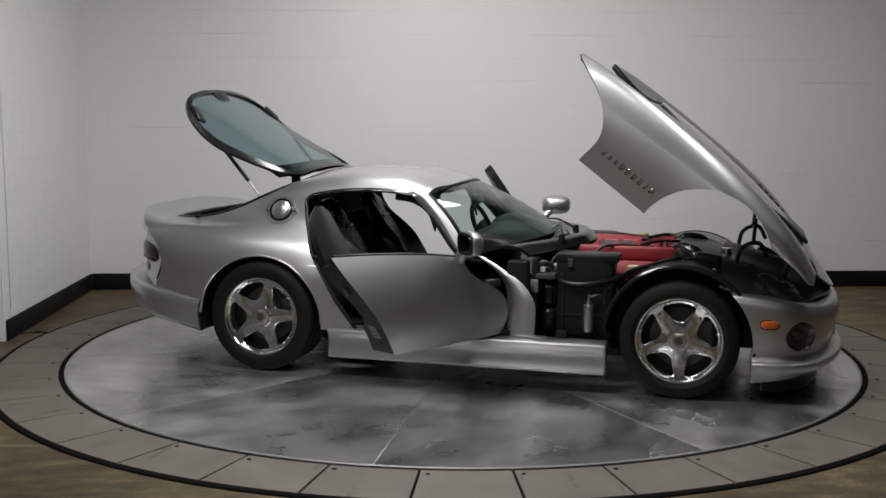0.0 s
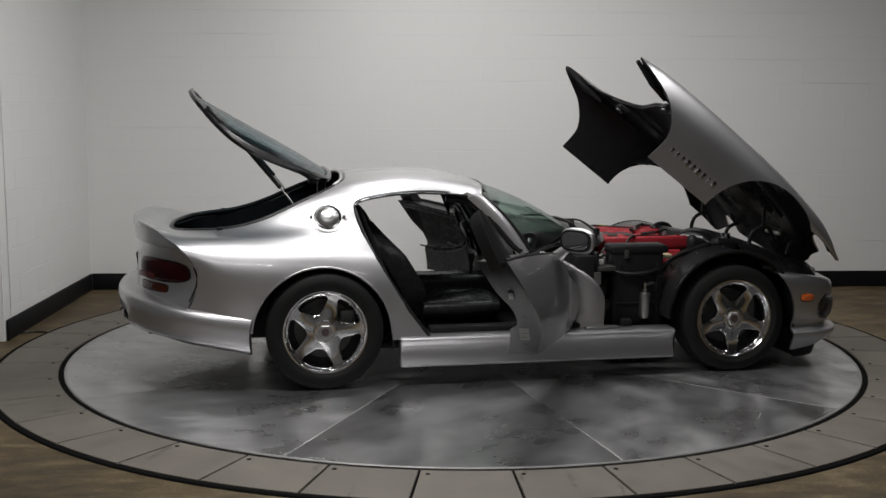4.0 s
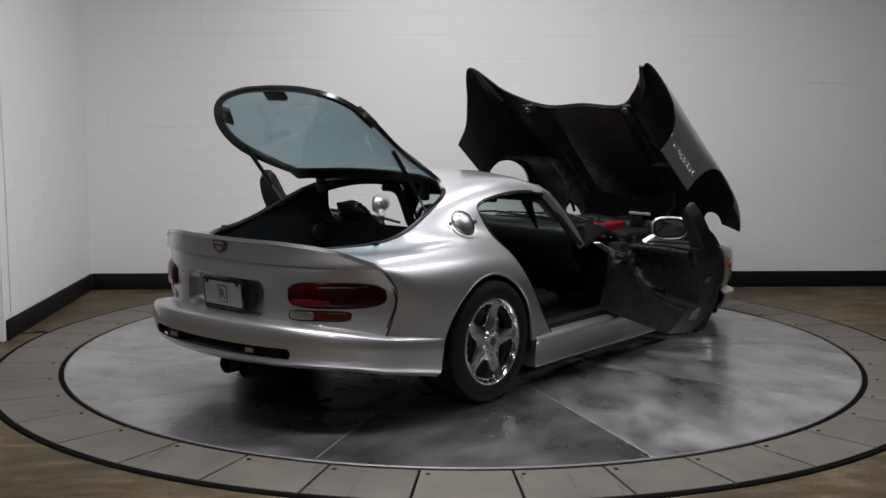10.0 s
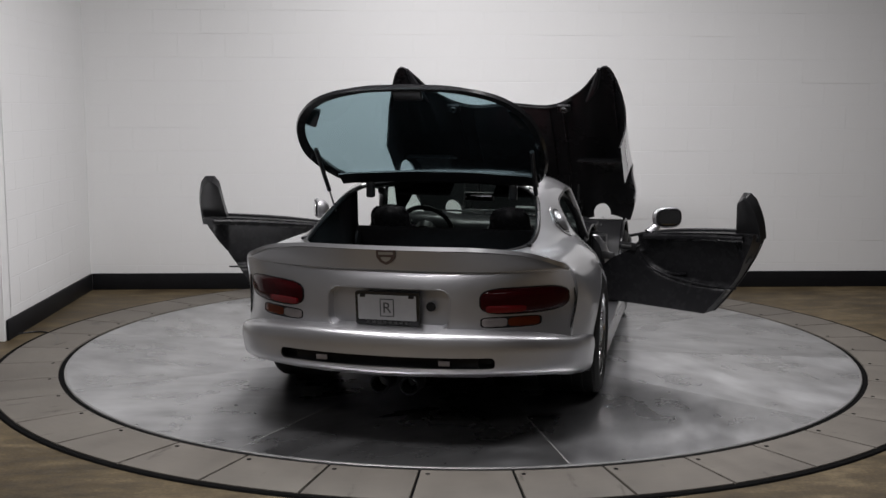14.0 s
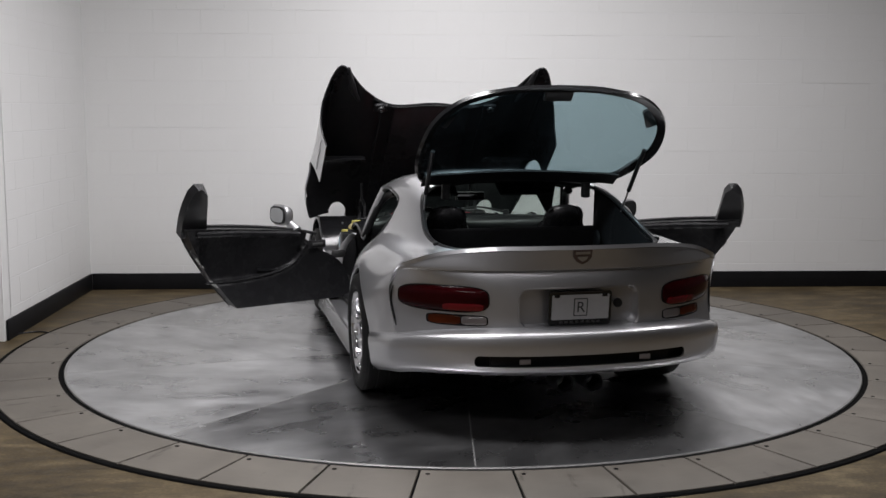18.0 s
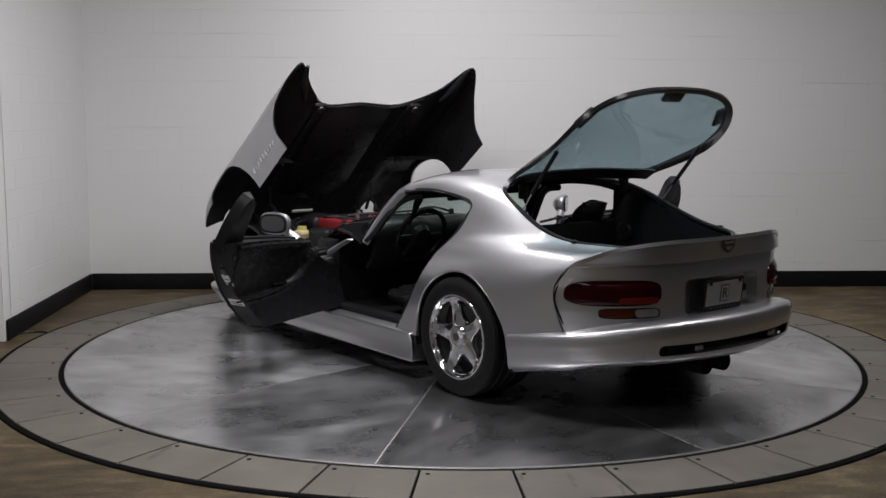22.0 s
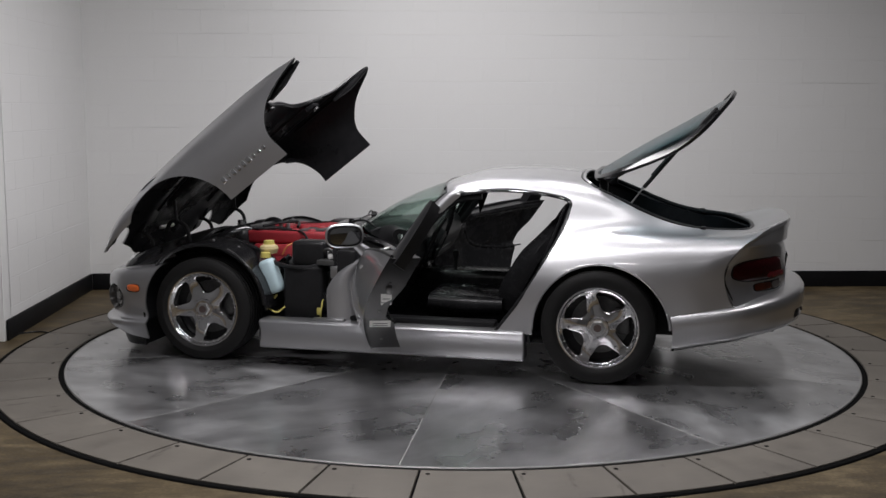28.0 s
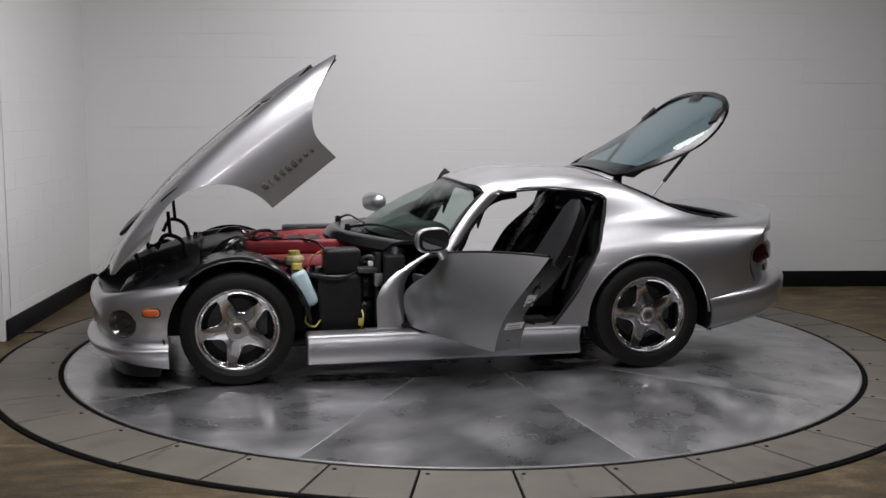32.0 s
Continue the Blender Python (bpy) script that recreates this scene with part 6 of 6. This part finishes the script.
part("console", boxm((0.14, 0.30, 0.30), (0.08, 0, 0.55), 0.03, pose(0, 0, 0, 0, -12, 0), 3), BLACK, dash, "black centre stack")
for k in range(4):
    part("gauge", lathem([(0.020, 0.0), (0.020, 0.010), (0.0185, 0.011), (0.0165, 0.004), (0, 0.004)], 20, pose(-0.06, 0.12 - 0.085 * k, 0.735, 0, 0, 90)), CHROME, dash, "small round gauge with a bright ring")
part("radio", boxm((0.02, 0.18, 0.05), (0.0, 0.0, 0.56), 0.004, pose(0, 0, 0, 0, -12, 0)), GLOSSB, dash)
for k, (y, z, r_) in enumerate(((-0.09, 0.655, 0.016), (0.0, 0.655, 0.016), (0.09, 0.655, 0.016), (-0.06, 0.61, 0.009), (0.06, 0.61, 0.009))):
    part("heater_knob", lathem([(0, 0.024), (r_ * 0.8, 0.024), (r_, 0.0), (0, 0)], 16, pose(-0.045 + 0.02 * (k > 2), y, z, 0, 0, 90)), STEELD, dash, "round heater knob")
for y in (-0.56, -0.22, 0.56):
    part("air_vent", lathem([(0.036, 0.0), (0.036, 0.012), (0.03, 0.014), (0.028, 0.004), (0, 0.004)], 20, pose(-0.056, y, 0.72, 0, 0, 90)), GLOSSB, dash, "round black air vent")
part("glovebox", boxm((0.02, 0.34, 0.10), (-0.035, -0.36, 0.66), 0.01, pose(0, 0, 0, 0, 20, 0)), LEATHER, dash)
sw = tagged(new("steering_wheel"), "black leather steering wheel")
sw.parent = car
sw.matrix_basis = pose(-0.16, 0.355, 0.745, 0, -24, 0)
ringp = [(0, 0.185 * math.cos(radians(a)), 0.185 * math.sin(radians(a))) for a in range(0, 361, 15)]
part("wheel_rim", tubem(ringp, 0.016, 10, 2), LEATHER, sw)
part("wheel_boss", lathem([(0, -0.03), (0.06, -0.025), (0.075, 0.02), (0, 0.03)], 24, pose(0, 0, 0, 0, 0, -90)), BLACK, sw)
for a in (0, 180, 235, 305):
    part("wheel_spoke", tubem([(0.01, 0.05 * math.cos(radians(a)), 0.05 * math.sin(radians(a))), (0, 0.178 * math.cos(radians(a)), 0.178 * math.sin(radians(a)))], 0.014, 8), BLACK, sw)
part("steering_column", tubem([(-0.13, 0.355, 0.73), (0.10, 0.355, 0.63)], 0.035, 12), BLACK, car)


def build_seat(y):
    s = tagged(new("seat"), "black leather bucket seat")
    s.parent = car
    s.matrix_basis = pose(-0.035, y, 0)
    part("cushion", boxm((0.50, 0.40, 0.14), (-0.34, 0, 0.335), 0.05, pose(0, 0, 0, 0, -10, 0), 4), LEATHER, s)
    for g_ in (1, -1):
        part("cushion_bolster", tubem([(-0.12, g_ * 0.21, 0.38), (-0.35, g_ * 0.22, 0.37), (-0.58, g_ * 0.21, 0.37)], [0.045, 0.06, 0.05], 12), LEATHER, s)
    # one moulded back: bolsters, waist, shoulders and an integral headrest
    half = line([(0.34, 0.20), (0.48, 0.235), (0.62, 0.25), (0.76, 0.225), (0.84, 0.165), (0.90, 0.125), (0.96, 0.118), (1.00, 0.085)])
    lean = line([(0.34, -0.60), (0.48, -0.645), (0.62, -0.72), (0.76, -0.80), (0.88, -0.875), (1.00, -0.935)])
    bol = line([(0.34, 0.04), (0.5, 0.085), (0.68, 0.08), (0.80, 0.04), (0.90, 0.012), (1.00, 0.0)])
    front, rear = [], []
    for i in range(31):
        z = 0.34 + 0.66 * i / 30
        cap = max(0.0, (z - 0.93) / 0.07) ** 2
        fr_, re_ = [], []
        for k in range(21):
            q = -1 + 2 * k / 20
            bump_ = bol(z) * math.exp(-((abs(q) - 0.80) / 0.20) ** 2)
            seam_ = -0.008 * math.exp(-((abs(q) - 0.54) / 0.05) ** 2) + 0.012 * math.cos(q * 1.4)
            edge_ = -0.045 * max(0.0, (abs(q) - 0.86) / 0.14) ** 2
            x0 = lean(z) + bump_ + seam_ + edge_ - 0.03 * cap
            fr_.append((x0, q * half(z), z - 0.02 * q * q * (z > 0.9)))
            re_.append((lean(z) - 0.11 + 0.05 * q * q + 0.04 * cap - 0.25 * max(0.0, 0.45 - z), q * half(z) * 0.97, z - 0.012))
        front.append(fr_)
        rear.append(re_)
    part("backrest", solid_pair(front, rear), [LEATHER, LEATHER], s)
    part("belt_slot", boxm((0.02, 0.13, 0.022), (lean(0.83) + 0.012, 0, 0.83), 0.008, pose(0, 0, 0, 0, -30, 0)), GLOSSB, s)
    return s


build_seat(0.36)
build_seat(-0.36)
# cargo bay behind the seats
part("cargo_floor", boxm((1.10, 1.16, 0.04), (-1.58, 0, 0.60), 0.015), CARPET, car, "black carpeted cargo floor")
part("cargo_step", boxm((0.04, 1.24, 0.38), (-1.03, 0, 0.42), 0.012), CARPET, car, "black bulkhead behind the seats")
part("cargo_tail", boxm((0.04, 1.1, 0.24), (-2.10, 0, 0.71), 0.012), CARPET, car, "black carpeted tail wall")
for sgn in (1, -1):
    g = []
    for i in range(17):
        x = -2.08 + 1.08 * i / 16
        ye = 0.60 if -1.86 < x < -1.15 else 0.56
        ye = min(ye, 0.12 + 0.46 * max(0, (x + 2.11) / 0.25)) if x < -1.86 else ye
        g.append([(x, sgn * (0.55 * (1 - k / 6) + ye * (k / 6)), 0.60 + (top_z(x, ye) - 0.03 - 0.60) * k / 6) for k in range(7)])
    part("cargo_side", solid_sheet(g, 0.015), [CARPET, CARPET], car, "black carpeted cargo side")
    part("rear_speaker", lathem([(0, 0.012), (0.05, 0.01), (0.06, 0.0), (0, 0)], 24, pose(-1.12, sgn * 0.52, 0.80, 0, 0, 180 if sgn > 0 else 0)), BLACK, car, "round speaker in the cargo side")
    part("seat_belt", tubem([(-1.0, sgn * 0.60, 1.0), (-0.92, sgn * 0.58, 0.8), (-0.78, sgn * 0.62, 0.45)], 0.012, 6), BLACK, car, "black seat belt")
part("rear_bulkhead", boxm((0.05, 1.16, 0.62), (-1.01, 0, 0.56), 0.02, None, 3), CARPET, car, "black carpeted bulkhead behind the seats")
part("headliner", solid_sheet([[(x, y, top_z(x, y) - 0.03) for y in np.linspace(-0.52, 0.52, 9)] for x in np.linspace(-1.0, -0.25, 9)], 0.012), [CARPET, CARPET], car, "black headliner")
for sgn in (1, -1):
    part("sun_visor", boxm((0.16, 0.36, 0.02), (-0.30, sgn * 0.32, 1.045), 0.008, pose(0, 0, 0, 0, -24, 0)), CARPET, car, "black sun visor")
im = part("inside_mirror", boxm((0.035, 0.20, 0.06), (-0.12, 0.0, 0.985), 0.014, None, 3), BLACK, car, "black inside mirror")
part("mirror_face", boxm((0.004, 0.18, 0.046), (-0.14, 0, 0.985), 0.001), MIRROR, im)
part("mirror_stem", tubem([(-0.10, 0, 1.01), (-0.13, 0, 1.07)], 0.008, 8), BLACK, im)

lay_blocks()

# ---- the turning of the turntable and the car ----
TURNS = [(0, -14.75), (3, 4.9), (6, 24.4), (8, 37.5), (9, 44.2), (13, 70.9), (16.5, 94.1), (19, 110.2), (23, 135.8), (28, 167.9), (32, 193.0)]


def motions():
    disc_rows, car_rows = [], []
    turn = line(TURNS)
    for k in range(17):
        t = k * 2.0
        a = turn(t)
        disc_rows.append((t, pose(0, 0, 0, 0, 0, a)))
        car_rows.append((t, pose(0, 0, 0, 0, 0, a) @ Matrix.Translation((*CAR_OFF, 0))))
    walk(turntable, disc_rows)
    walk(car, car_rows)


motions()
